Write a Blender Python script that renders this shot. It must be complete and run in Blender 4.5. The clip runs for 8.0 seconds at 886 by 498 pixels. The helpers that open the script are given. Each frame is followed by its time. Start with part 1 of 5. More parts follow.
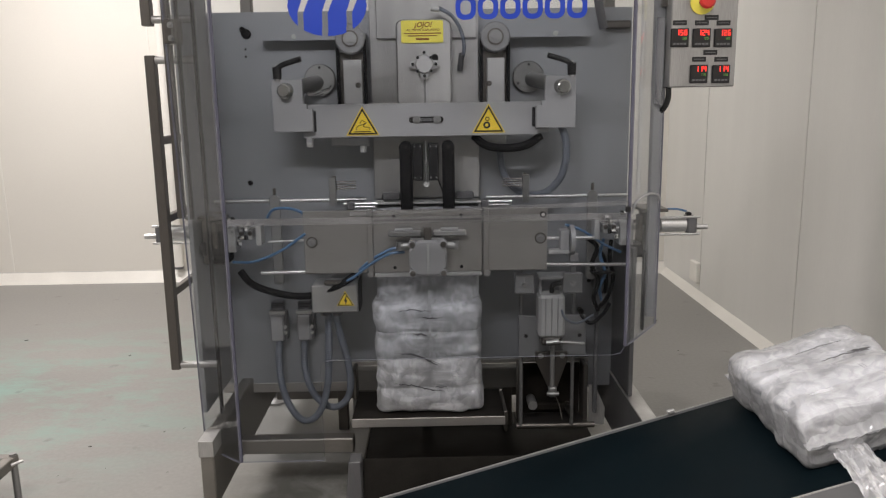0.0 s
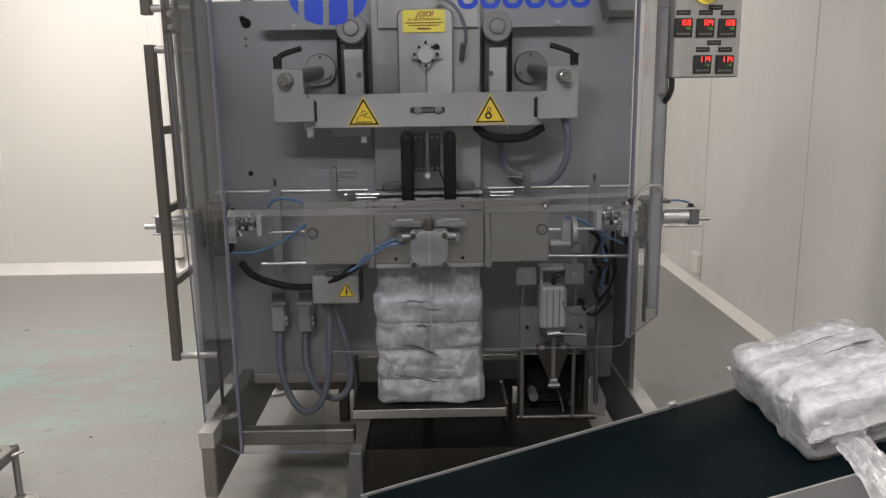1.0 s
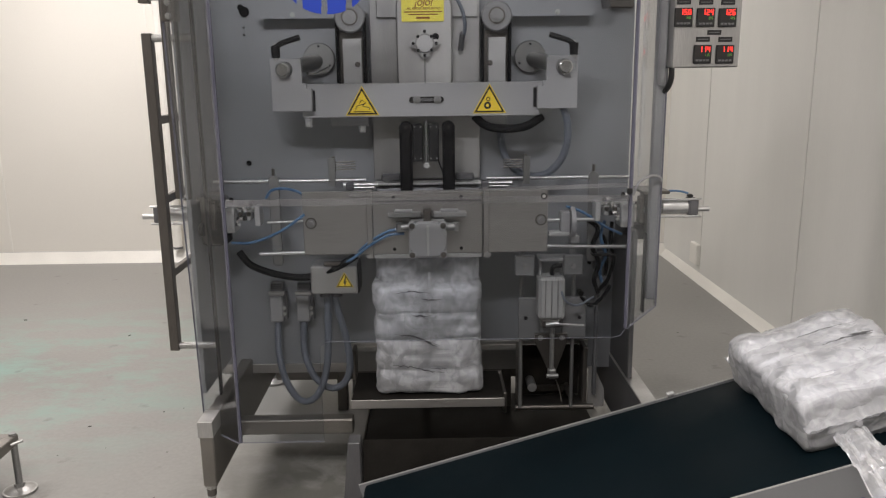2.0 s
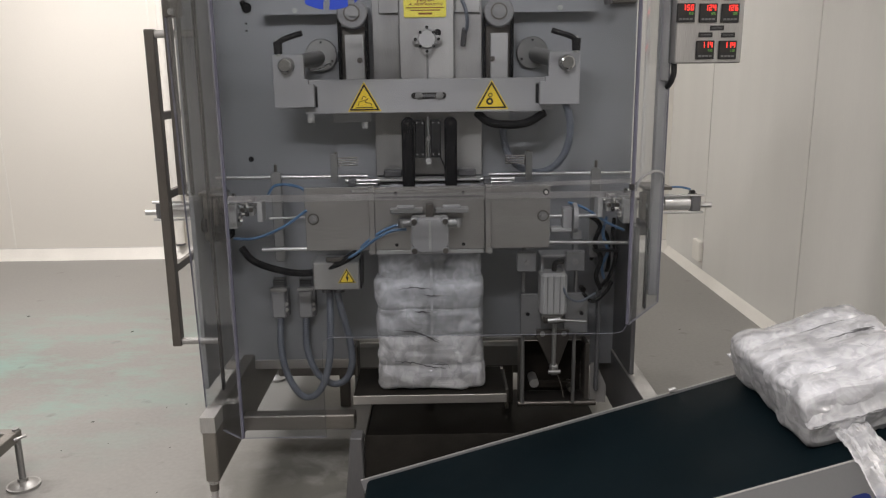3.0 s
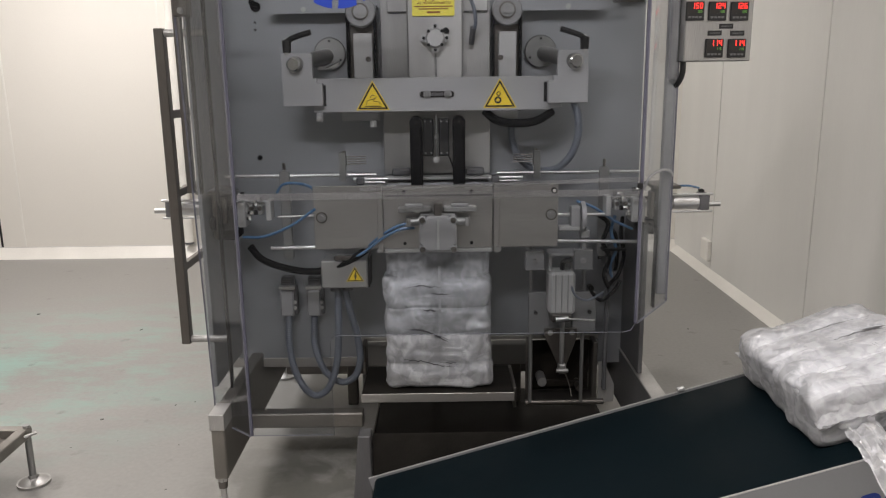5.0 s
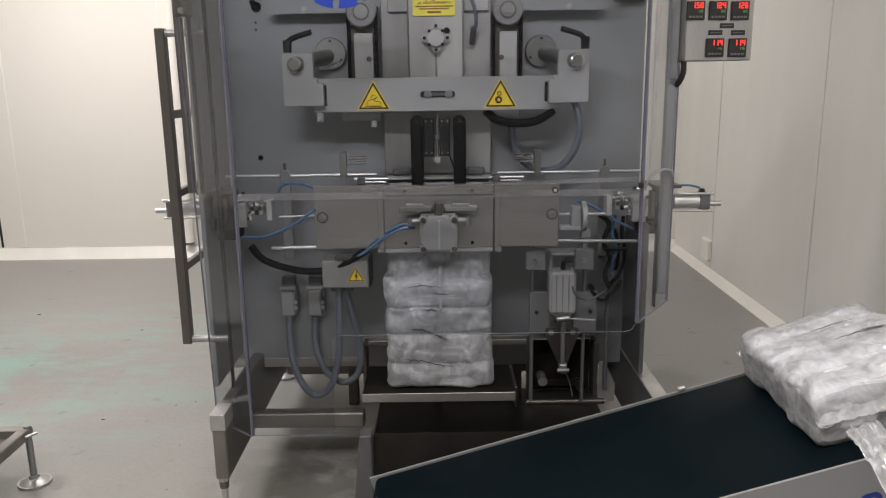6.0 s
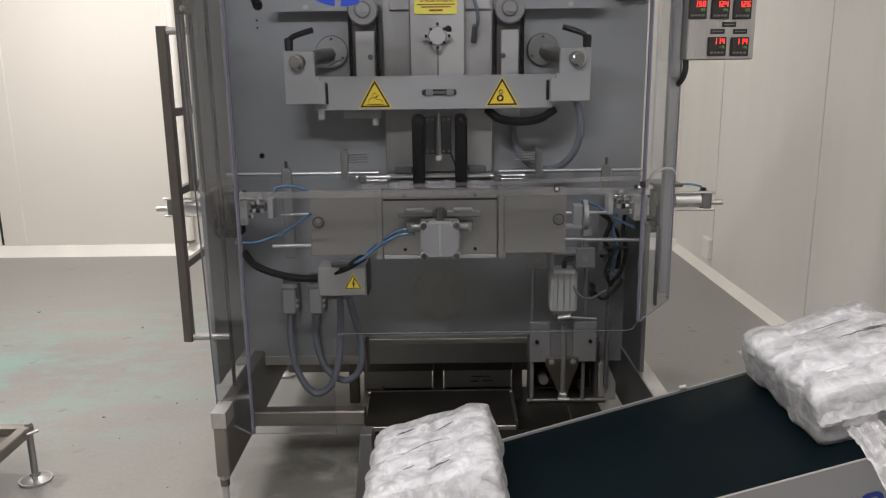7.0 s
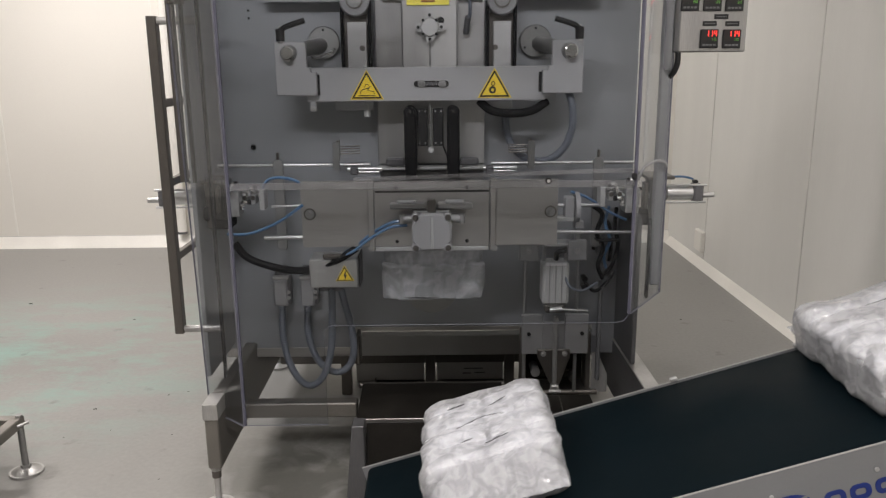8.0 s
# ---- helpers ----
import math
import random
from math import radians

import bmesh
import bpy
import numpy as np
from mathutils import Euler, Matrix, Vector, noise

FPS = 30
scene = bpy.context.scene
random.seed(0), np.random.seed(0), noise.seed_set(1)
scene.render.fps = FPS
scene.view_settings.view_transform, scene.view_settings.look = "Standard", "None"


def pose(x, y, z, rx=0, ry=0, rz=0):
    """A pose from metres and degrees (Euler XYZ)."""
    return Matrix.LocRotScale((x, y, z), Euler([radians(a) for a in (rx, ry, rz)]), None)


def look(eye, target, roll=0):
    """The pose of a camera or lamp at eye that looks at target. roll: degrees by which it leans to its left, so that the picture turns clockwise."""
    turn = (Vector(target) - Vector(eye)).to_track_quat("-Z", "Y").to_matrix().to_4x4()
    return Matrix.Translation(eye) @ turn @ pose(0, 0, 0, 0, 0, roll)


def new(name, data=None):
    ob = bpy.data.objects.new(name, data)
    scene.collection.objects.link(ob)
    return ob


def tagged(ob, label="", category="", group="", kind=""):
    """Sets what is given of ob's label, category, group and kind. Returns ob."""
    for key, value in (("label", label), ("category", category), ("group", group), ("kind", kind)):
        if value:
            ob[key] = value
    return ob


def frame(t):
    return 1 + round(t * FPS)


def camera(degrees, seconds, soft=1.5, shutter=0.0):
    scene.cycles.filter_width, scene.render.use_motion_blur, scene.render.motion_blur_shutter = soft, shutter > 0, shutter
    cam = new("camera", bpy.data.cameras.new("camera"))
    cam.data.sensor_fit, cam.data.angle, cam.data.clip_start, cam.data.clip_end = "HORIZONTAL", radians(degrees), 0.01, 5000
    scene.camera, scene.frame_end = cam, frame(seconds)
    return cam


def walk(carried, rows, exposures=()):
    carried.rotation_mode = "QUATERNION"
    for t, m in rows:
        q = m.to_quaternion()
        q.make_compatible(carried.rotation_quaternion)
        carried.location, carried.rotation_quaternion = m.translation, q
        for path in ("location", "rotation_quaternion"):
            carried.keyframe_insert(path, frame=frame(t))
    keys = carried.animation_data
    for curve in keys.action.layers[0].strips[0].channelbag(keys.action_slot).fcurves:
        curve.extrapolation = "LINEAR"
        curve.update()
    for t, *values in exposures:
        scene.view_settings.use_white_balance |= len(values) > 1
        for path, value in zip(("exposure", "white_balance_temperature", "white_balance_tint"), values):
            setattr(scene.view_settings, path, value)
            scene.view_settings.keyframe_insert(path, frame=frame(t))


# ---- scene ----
cam = camera(60.0, 8.0, soft=1.2, shutter=0.6)
PATH = [
    (0, (0.015, -2.602, 1.312), (0.04, -0.64, 0.926), -0.9),
    (0.5, (0.016, -2.599, 1.312), (0.038, -0.638, 0.918), -0.9),
    (1, (0.012, -2.592, 1.312), (0.036, -0.635, 0.902), -0.8),
    (1.5, (0.013, -2.588, 1.313), (0.04, -0.634, 0.887), -0.7),
    (3, (0.015, -2.591, 1.308), (0.034, -0.641, 0.866), -0.7),
    (3.5, (0.013, -2.591, 1.306), (0.03, -0.641, 0.862), -0.7),
    (4, (0.006, -2.591, 1.305), (0.019, -0.641, 0.859), -0.7),
    (4.5, (0.013, -2.592, 1.307), (0.014, -0.642, 0.862), -0.7),
    (6, (0.01, -2.594, 1.305), (0.01, -0.644, 0.862), -0.8),
    (6.5, (0.007, -2.593, 1.308), (0.007, -0.644, 0.86), -0.8),
    (7, (0.006, -2.593, 1.306), (0.006, -0.644, 0.858), -0.7),
    (7.5, (0.006, -2.593, 1.307), (0.008, -0.645, 0.855), -0.6),
    (8, (0.013, -2.591, 1.305), (0.028, -0.647, 0.837), -0.5),
]
walk(cam, [(t, look(eye, target, roll)) for t, eye, target, roll in PATH])

# ---- light: a closed room under unseen white ceiling luminaires, some added as fill ----
world = bpy.data.worlds.new("world")
world.use_nodes = True
world.node_tree.nodes["Background"].inputs[0].default_value = (0.9, 0.95, 1.0, 1)
world.node_tree.nodes["Background"].inputs[1].default_value = 0.05
scene.world = world
scene.view_settings.exposure = 0.0
# All out of view; the last three are added fill for front and right.
LUMINAIRES = [(-2.3, 1.7), (-2.4, -0.7), (0.7, -2.2), (-0.6, -2.75), (1.0, 2.2)]
LAMP_WATTS = (55, 41, 23, 67, 6)


# ---- materials ----
def nodes_of(m):
    m.use_nodes = True
    return m.node_tree.nodes, m.node_tree.links, m.node_tree.nodes["Principled BSDF"]


def surface(name, colour, rough=0.5, metal=0.0, vary=0.12, scale=6.0, grain=0.0, grain_scale=300.0, stretch=(1, 1, 1),
            bump=0.0, random_tone=0.0, coat=0.0):
    """A worn surface: colour drifting at two scales, roughness that follows it, fine relief."""
    m = bpy.data.materials.new(name)
    n, l, b = nodes_of(m)
    co = n.new("ShaderNodeTexCoord")
    mp = n.new("ShaderNodeMapping")
    mp.inputs["Scale"].default_value = stretch
    l.new(co.outputs["Object"], mp.inputs[0])
    big = n.new("ShaderNodeTexNoise")
    big.inputs["Scale"].default_value, big.inputs["Detail"].default_value = scale, 6
    l.new(mp.outputs[0], big.inputs[0])
    fine = n.new("ShaderNodeTexNoise")
    fine.inputs["Scale"].default_value, fine.inputs["Detail"].default_value = grain_scale, 3
    l.new(mp.outputs[0], fine.inputs[0])
    ramp = n.new("ShaderNodeMapRange")
    ramp.inputs["From Min"].default_value, ramp.inputs["From Max"].default_value = 0.3, 0.7
    ramp.inputs["To Min"].default_value, ramp.inputs["To Max"].default_value = 1 - vary, 1 + vary
    l.new(big.outputs[0], ramp.inputs[0])
    ramp2 = n.new("ShaderNodeMapRange")
    ramp2.inputs["From Min"].default_value, ramp2.inputs["From Max"].default_value = 0.3, 0.7
    ramp2.inputs["To Min"].default_value, ramp2.inputs["To Max"].default_value = 1 - grain, 1 + grain
    l.new(fine.outputs[0], ramp2.inputs[0])
    mul = n.new("ShaderNodeMath")
    mul.operation = "MULTIPLY"
    l.new(ramp.outputs[0], mul.inputs[0]), l.new(ramp2.outputs[0], mul.inputs[1])
    last = mul
    if random_tone:
        info = n.new("ShaderNodeObjectInfo")
        r3 = n.new("ShaderNodeMapRange")
        r3.inputs["To Min"].default_value, r3.inputs["To Max"].default_value = 1 - random_tone, 1 + random_tone
        l.new(info.outputs["Random"], r3.inputs[0])
        m2 = n.new("ShaderNodeMath")
        m2.operation = "MULTIPLY"
        l.new(mul.outputs[0], m2.inputs[0]), l.new(r3.outputs[0], m2.inputs[1])
        last = m2
    tint = n.new("ShaderNodeVectorMath")
    tint.operation = "SCALE"
    tint.inputs[0].default_value = colour
    l.new(last.outputs[0], tint.inputs["Scale"])
    l.new(tint.outputs[0], b.inputs["Base Color"])
    rr = n.new("ShaderNodeMapRange")
    rr.inputs["From Min"].default_value, rr.inputs["From Max"].default_value = 0.3, 0.7
    rr.inputs["To Min"].default_value, rr.inputs["To Max"].default_value = max(0.03, rough * 0.8), min(1, rough * 1.2)
    l.new(big.outputs[0], rr.inputs[0])
    l.new(rr.outputs[0], b.inputs["Roughness"])
    b.inputs["Metallic"].default_value = metal
    b.inputs["Coat Weight"].default_value = coat
    if bump:
        bp = n.new("ShaderNodeBump")
        bp.inputs["Strength"].default_value, bp.inputs["Distance"].default_value = bump, 0.002
        l.new(fine.outputs[0], bp.inputs["Height"])
        l.new(bp.outputs[0], b.inputs["Normal"])
    return m


def clear_sheet(name, tint, gloss, rough=0.02, haze=0.0, crinkle=0.0):
    """A thin clear plastic: passes most light straight through, mirrors a little by Fresnel."""
    m = bpy.data.materials.new(name)
    n, l, b = nodes_of(m)
    n.remove(b)
    tr, gl, mix, fr = (n.new("ShaderNode" + k) for k in ("BsdfTransparent", "BsdfGlossy", "MixShader", "Fresnel"))
    tr.inputs[0].default_value = (*tint, 1)
    gl.inputs["Roughness"].default_value = rough
    fr.inputs["IOR"].default_value = 1.49
    sc = n.new("ShaderNodeMath")
    sc.operation = "MULTIPLY"
    sc.inputs[1].default_value = gloss
    l.new(fr.outputs[0], sc.inputs[0]), l.new(sc.outputs[0], mix.inputs[0])
    l.new(tr.outputs[0], mix.inputs[1]), l.new(gl.outputs[0], mix.inputs[2])
    last = mix
    if crinkle:
        # crisp folds: cells pulled about by a noise
        cc, n1, vr = n.new("ShaderNodeTexCoord"), n.new("ShaderNodeTexNoise"), n.new("ShaderNodeTexVoronoi")
        n1.inputs["Scale"].default_value, n1.inputs["Detail"].default_value = 16, 2
        vr.inputs["Scale"].default_value = 24
        l.new(cc.outputs["Object"], n1.inputs[0])
        pull, put = n.new("ShaderNodeVectorMath"), n.new("ShaderNodeVectorMath")
        pull.operation = "SCALE"
        pull.inputs["Scale"].default_value = 0.07
        l.new(n1.outputs["Color"], pull.inputs[0])
        l.new(cc.outputs["Object"], put.inputs[0]), l.new(pull.outputs[0], put.inputs[1]), l.new(put.outputs[0], vr.inputs["Vector"])
        bp, soft_bp = n.new("ShaderNodeBump"), n.new("ShaderNodeBump")
        bp.inputs["Strength"].default_value, bp.inputs["Distance"].default_value = crinkle, 0.03
        soft_bp.inputs["Strength"].default_value, soft_bp.inputs["Distance"].default_value = crinkle * 0.2, 0.02
        l.new(vr.outputs["Distance"], bp.inputs["Height"]), l.new(vr.outputs["Distance"], soft_bp.inputs["Height"])
        l.new(bp.outputs[0], gl.inputs["Normal"])
    if haze:
        df, mx = n.new("ShaderNodeBsdfDiffuse"), n.new("ShaderNodeMixShader")
        nz = n.new("ShaderNodeTexNoise")
        nz.inputs["Scale"].default_value, nz.inputs["Detail"].default_value = 5, 8
        co = n.new("ShaderNodeTexCoord")
        l.new(co.outputs["Object"], nz.inputs[0])
        mr = n.new("ShaderNodeMapRange")
        mr.inputs["From Min"].default_value, mr.inputs["From Max"].default_value = 0.35, 0.75
        mr.inputs["To Min"].default_value, mr.inputs["To Max"].default_value = haze * 0.5, haze * 1.5
        l.new(nz.outputs[0], mr.inputs[0])
        df.inputs[0].default_value = (0.75, 0.76, 0.8, 1)
        if crinkle:
            # milky wrinkle lines in the film
            nz.inputs["Scale"].default_value, nz.inputs["Detail"].default_value, nz.inputs["Distortion"].default_value = 24, 4, 1.2
            mr.inputs["From Min"].default_value, mr.inputs["From Max"].default_value = 0.42, 0.60
            mr.inputs["To Min"].default_value, mr.inputs["To Max"].default_value = haze * 0.85, haze * 1.2
            df.inputs[0].default_value = (0.86, 0.87, 0.90, 1)
            l.new(soft_bp.outputs[0], df.inputs["Normal"])
        l.new(mr.outputs[0], mx.inputs[0]), l.new(mix.outputs[0], mx.inputs[1]), l.new(df.outputs[0], mx.inputs[2])
        last = mx
    l.new(last.outputs[0], n["Material Output"].inputs[0])
    return m


def glow(name, colour, power):
    m = bpy.data.materials.new(name)
    n, l, b = nodes_of(m)
    b.inputs["Base Color"].default_value = (0.02, 0.02, 0.02, 1)
    b.inputs["Emission Color"].default_value, b.inputs["Emission Strength"].default_value = (*colour, 1), power
    return m


STEEL = surface("brushed_steel", (0.46, 0.455, 0.445), 0.42, 0.72, 0.30, 5.0, 0.10, 500, (1, 1, 0.06), 0.05)
STEEL_H = surface("brushed_steel_level", (0.47, 0.455, 0.435), 0.42, 0.85, 0.14, 3.0, 0.08, 500, (0.06, 1, 1), 0.05)
STEEL_DULL = surface("dull_steel", (0.34, 0.34, 0.335), 0.48, 0.85, 0.22, 4.0, 0.06, 300, (1, 1, 0.3), 0.05)
STEEL_PLATE = surface("bead_blasted_plate", (0.325, 0.335, 0.35), 0.55, 0.4, 0.10, 2.2, 0.05, 260, (1, 1, 1), 0.05)
STEEL_DARK = surface("dark_tube_steel", (0.17, 0.158, 0.145), 0.42, 0.9, 0.12, 5.0, 0.06, 400, (1, 1, 0.1), 0.04)
# Near-black base colour stands in for the shade under the machine.
SHADE_STEEL = surface("shade_dark_steel", (0.017, 0.0155, 0.0135), 0.5, 0.0, 0.3, 9, 0.1, 200)
CHROME = surface("polished_rod", (0.72, 0.72, 0.72), 0.36, 1.0, 0.05, 20, 0.02)
POLISHED = surface("mirror_bright_fitting", (0.82, 0.82, 0.82), 0.16, 1.0, 0.05, 20, 0.02)
ALU = surface("anodised_aluminium", (0.40, 0.40, 0.405), 0.5, 0.35, 0.06, 8, 0.04, 300)
ALU_LIGHT = surface("milled_aluminium", (0.49, 0.49, 0.485), 0.5, 0.3, 0.05, 9, 0.04, 300)
BLACK = surface("black_plastic", (0.010, 0.010, 0.011), 0.45, 0, 0.2, 20, 0.1)
RUBBER = surface("black_rubber", (0.011, 0.011, 0.012), 0.65, 0, 0.25, 30, 0.1, bump=0.1)
DARKGREY = surface("grey_plastic", (0.12, 0.12, 0.125), 0.5, 0, 0.1, 20, 0.05)
HOSE_GREY = surface("grey_conduit", (0.155, 0.172, 0.205), 0.45, 0, 0.12, 30, 0.05)
HOSE_BLUE = surface("blue_air_tube", (0.10, 0.19, 0.33), 0.3, 0, 0.1, 30, 0.02)
CREAM_WALL = surface("cream_wall_panel", (0.80, 0.775, 0.72), 0.45, 0, 0.025, 0.8, 0.01, 120, bump=0.02)
WHITE_WALL = surface("white_wall_panel", (0.77, 0.765, 0.735), 0.35, 0, 0.075, 1.6, 0.01, 120, (1, 1, 0.12), bump=0.02)
JOINT = surface("grey_joint_sealant", (0.66, 0.65, 0.62), 0.5, 0, 0.2, 3, 0.03, 150)
COVE = surface("white_cove", (0.84, 0.82, 0.77), 0.4, 0, 0.06, 3, 0.03, 150)
CEILING = surface("white_ceiling", (0.8, 0.8, 0.78), 0.6, 0, 0.02, 1)
BELT = surface("dark_blue_belt", (0.0020, 0.0064, 0.0090), 0.6, 0, 0.2, 3, 0.1, 700, bump=0.06)
SIDE_GREY = surface("grey_painted_side", (0.24, 0.245, 0.255), 0.45, 0.2, 0.05, 3, 0.02, 250)
NAVY_PAINT = surface("navy_paint", (0.010, 0.030, 0.19), 0.4, 0, 0.06, 10)
BLUE_PAINT = surface("blue_paint", (0.008, 0.045, 0.42), 0.4, 0, 0.06, 10)
YELLOW = surface("yellow_sticker", (0.92, 0.66, 0.05), 0.4, 0, 0.04, 12)
YELLOW_LIGHT = surface("light_yellow_sticker", (0.95, 0.84, 0.13), 0.4, 0, 0.04, 12)
INK = surface("black_ink", (0.015, 0.013, 0.012), 0.5, 0, 0.1, 30)
INK_RED = surface("brown_red_ink", (0.28, 0.10, 0.02), 0.5, 0, 0.1, 30)
RED = surface("red_plastic", (0.55, 0.03, 0.025), 0.35, 0, 0.06, 20)
PACK = surface("white_pack", (0.80, 0.815, 0.85), 0.6, 0, 0.05, 22, 0.03, 70)
STEEL_POST = surface("dark_post_steel", (0.15, 0.15, 0.155), 0.5, 0.5, 0.15, 5, 0.06, 300, (1, 1, 0.1))
STEEL_BASE = surface("base_frame_steel", (0.25, 0.235, 0.215), 0.45, 0.8, 0.2, 5, 0.08, 300)
GREY_PLATE = surface("grey_machined_plate", (0.27, 0.27, 0.275), 0.5, 0.35, 0.12, 9, 0.05, 300)
WORN_RING = surface("worn_plate", (0.34, 0.335, 0.32), 0.6, 0.3, 0.15, 9, 0.06, 200)
# Near-black for the shaded linkage recess; also colours the dirt chips.
DARK_SHADE_DIRT = surface("shade_and_dirt_dark", (0.022, 0.019, 0.016), 0.75, 0.0, 0.35, 18, 0.2)
FOIL_MARK = surface("grey_print", (0.06, 0.06, 0.065), 0.5, 0, 0.2, 60)
ACRYLIC = clear_sheet("clear_acrylic", (0.916, 0.928, 0.943), 0.30, 0.04, 0.002)
ACRYLIC_EDGE = surface("acrylic_edge", (0.20, 0.20, 0.235), 0.25, 0, 0.08, 20)
ACRYLIC_EDGE_DARK = surface("acrylic_bend", (0.10, 0.10, 0.135), 0.2, 0, 0.1, 15)
ACRYLIC_STRIP = clear_sheet("acrylic_strip", (0.84, 0.84, 0.84), 1.0, 0.08, 0.12)
FILM = clear_sheet("packing_film", (0.985, 0.985, 0.99), 1.6, 0.08, 0.34, crinkle=0.6)
LED = glow("red_digits", (1.0, 0.03, 0.02), 2.6)
LED_GREEN = glow("green_digits", (0.25, 0.7, 0.1), 0.45)
LAMP_GLOW = glow("luminaire_diffuser", (1.0, 0.97, 0.92), 6.0)


def floor_material():
    m = surface("grey_painted_floor", (0.27, 0.265, 0.25), 0.42, 0, 0.12, 1.3, 0.05, 60, bump=0.04)
    n, l = m.node_tree.nodes, m.node_tree.links
    b = n["Principled BSDF"]
    base = b.inputs["Base Color"].links[0].from_socket
    co = n.new("ShaderNodeTexCoord")
    nz = n.new("ShaderNodeTexNoise")
    nz.inputs["Scale"].default_value, nz.inputs["Detail"].default_value, nz.inputs["Roughness"].default_value = 2.6, 10, 0.7
    mp = n.new("ShaderNodeMapping")
    mp.inputs["Scale"].default_value = (0.8, 1.6, 1)
    l.new(co.outputs["Object"], mp.inputs[0]), l.new(mp.outputs[0], nz.inputs[0])
    mr = n.new("ShaderNodeMapRange")
    mr.inputs["From Min"].default_value, mr.inputs["From Max"].default_value = 0.46, 0.62
    l.new(nz.outputs[0], mr.inputs[0])
    # the worn green patch lies at one spot of the floor
    ds = n.new("ShaderNodeVectorMath")
    ds.operation = "DISTANCE"
    ds.inputs[1].default_value = (-1.85, 0.80, 0)
    l.new(co.outputs["Object"], ds.inputs[0])
    near = n.new("ShaderNodeMapRange")
    near.inputs["From Min"].default_value, near.inputs["From Max"].default_value = 1.25, 0.35
    l.new(ds.outputs["Value"], near.inputs[0])
    mu = n.new("ShaderNodeMath")
    mu.operation = "MULTIPLY"
    l.new(mr.outputs[0], mu.inputs[0]), l.new(near.outputs[0], mu.inputs[1])
    mix = n.new("ShaderNodeMix")
    mix.data_type = "RGBA"
    l.new(mu.outputs[0], mix.inputs["Factor"])
    l.new(base, mix.inputs["A"])
    mix.inputs["B"].default_value = (0.24, 0.36, 0.32, 1)
    # dark scuffs
    vo = n.new("ShaderNodeTexNoise")
    vo.inputs["Scale"].default_value, vo.inputs["Detail"].default_value = 9, 4
    l.new(co.outputs["Object"], vo.inputs[0])
    m2 = n.new("ShaderNodeMapRange")
    m2.inputs["From Min"].default_value, m2.inputs["From Max"].default_value = 0.67, 0.76
    m2.inputs["To Max"].default_value = 0.55
    l.new(vo.outputs[0], m2.inputs[0])
    mix2 = n.new("ShaderNodeMix")
    mix2.data_type = "RGBA"
    l.new(m2.outputs[0], mix2.inputs["Factor"])
    l.new(mix.outputs["Result"], mix2.inputs["A"])
    mix2.inputs["B"].default_value = (0.13, 0.125, 0.11, 1)
    # blotchy smears that also carry painted shade under the machine
    smear_shade, ob, od, om = (n.new("ShaderNode" + k) for k in ("TexNoise", "MapRange", "VectorMath", "MapRange"))
    smear_shade.inputs["Scale"].default_value, smear_shade.inputs["Detail"].default_value, smear_shade.inputs["Distortion"].default_value = 7, 6, 1.0
    l.new(co.outputs["Object"], smear_shade.inputs[0])
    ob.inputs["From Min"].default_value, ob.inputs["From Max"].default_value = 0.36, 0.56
    l.new(smear_shade.outputs[0], ob.inputs[0])
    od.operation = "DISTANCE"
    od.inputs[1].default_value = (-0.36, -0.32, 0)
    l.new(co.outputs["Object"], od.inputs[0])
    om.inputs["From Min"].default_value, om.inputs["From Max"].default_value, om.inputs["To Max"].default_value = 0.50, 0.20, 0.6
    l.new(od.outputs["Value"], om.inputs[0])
    smear_shade_on, mix3 = n.new("ShaderNodeMath"), n.new("ShaderNodeMix")
    smear_shade_on.operation = "MULTIPLY"
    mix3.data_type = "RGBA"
    l.new(ob.outputs[0], smear_shade_on.inputs[0]), l.new(om.outputs[0], smear_shade_on.inputs[1]), l.new(smear_shade_on.outputs[0], mix3.inputs["Factor"])
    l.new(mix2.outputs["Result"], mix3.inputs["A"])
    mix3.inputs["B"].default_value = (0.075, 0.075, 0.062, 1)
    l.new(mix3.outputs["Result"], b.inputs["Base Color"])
    return m


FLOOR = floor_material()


def crumple(m, scale, strength, distance):
    """Adds soft folds and facets to a material's relief."""
    n, l = m.node_tree.nodes, m.node_tree.links
    co, nz, vo = n.new("ShaderNodeTexCoord"), n.new("ShaderNodeTexNoise"), n.new("ShaderNodeTexVoronoi")
    nz.inputs["Scale"].default_value, nz.inputs["Detail"].default_value, nz.inputs["Distortion"].default_value = scale, 3, 2.0
    vo.feature = "SMOOTH_F1"
    vo.inputs["Scale"].default_value = scale * 1.3
    l.new(co.outputs["Object"], nz.inputs[0])
    sc, ad, hs, bp = n.new("ShaderNodeVectorMath"), n.new("ShaderNodeVectorMath"), n.new("ShaderNodeMath"), n.new("ShaderNodeBump")
    sc.operation = "SCALE"
    sc.inputs["Scale"].default_value = 1.2 / scale
    l.new(nz.outputs["Color"], sc.inputs[0])
    l.new(co.outputs["Object"], ad.inputs[0]), l.new(sc.outputs[0], ad.inputs[1]), l.new(ad.outputs[0], vo.inputs["Vector"])
    l.new(nz.outputs[0], hs.inputs[0]), l.new(vo.outputs["Distance"], hs.inputs[1])
    bp.inputs["Strength"].default_value, bp.inputs["Distance"].default_value = strength, distance
    l.new(hs.outputs[0], bp.inputs["Height"])
    l.new(bp.outputs[0], n["Principled BSDF"].inputs["Normal"])


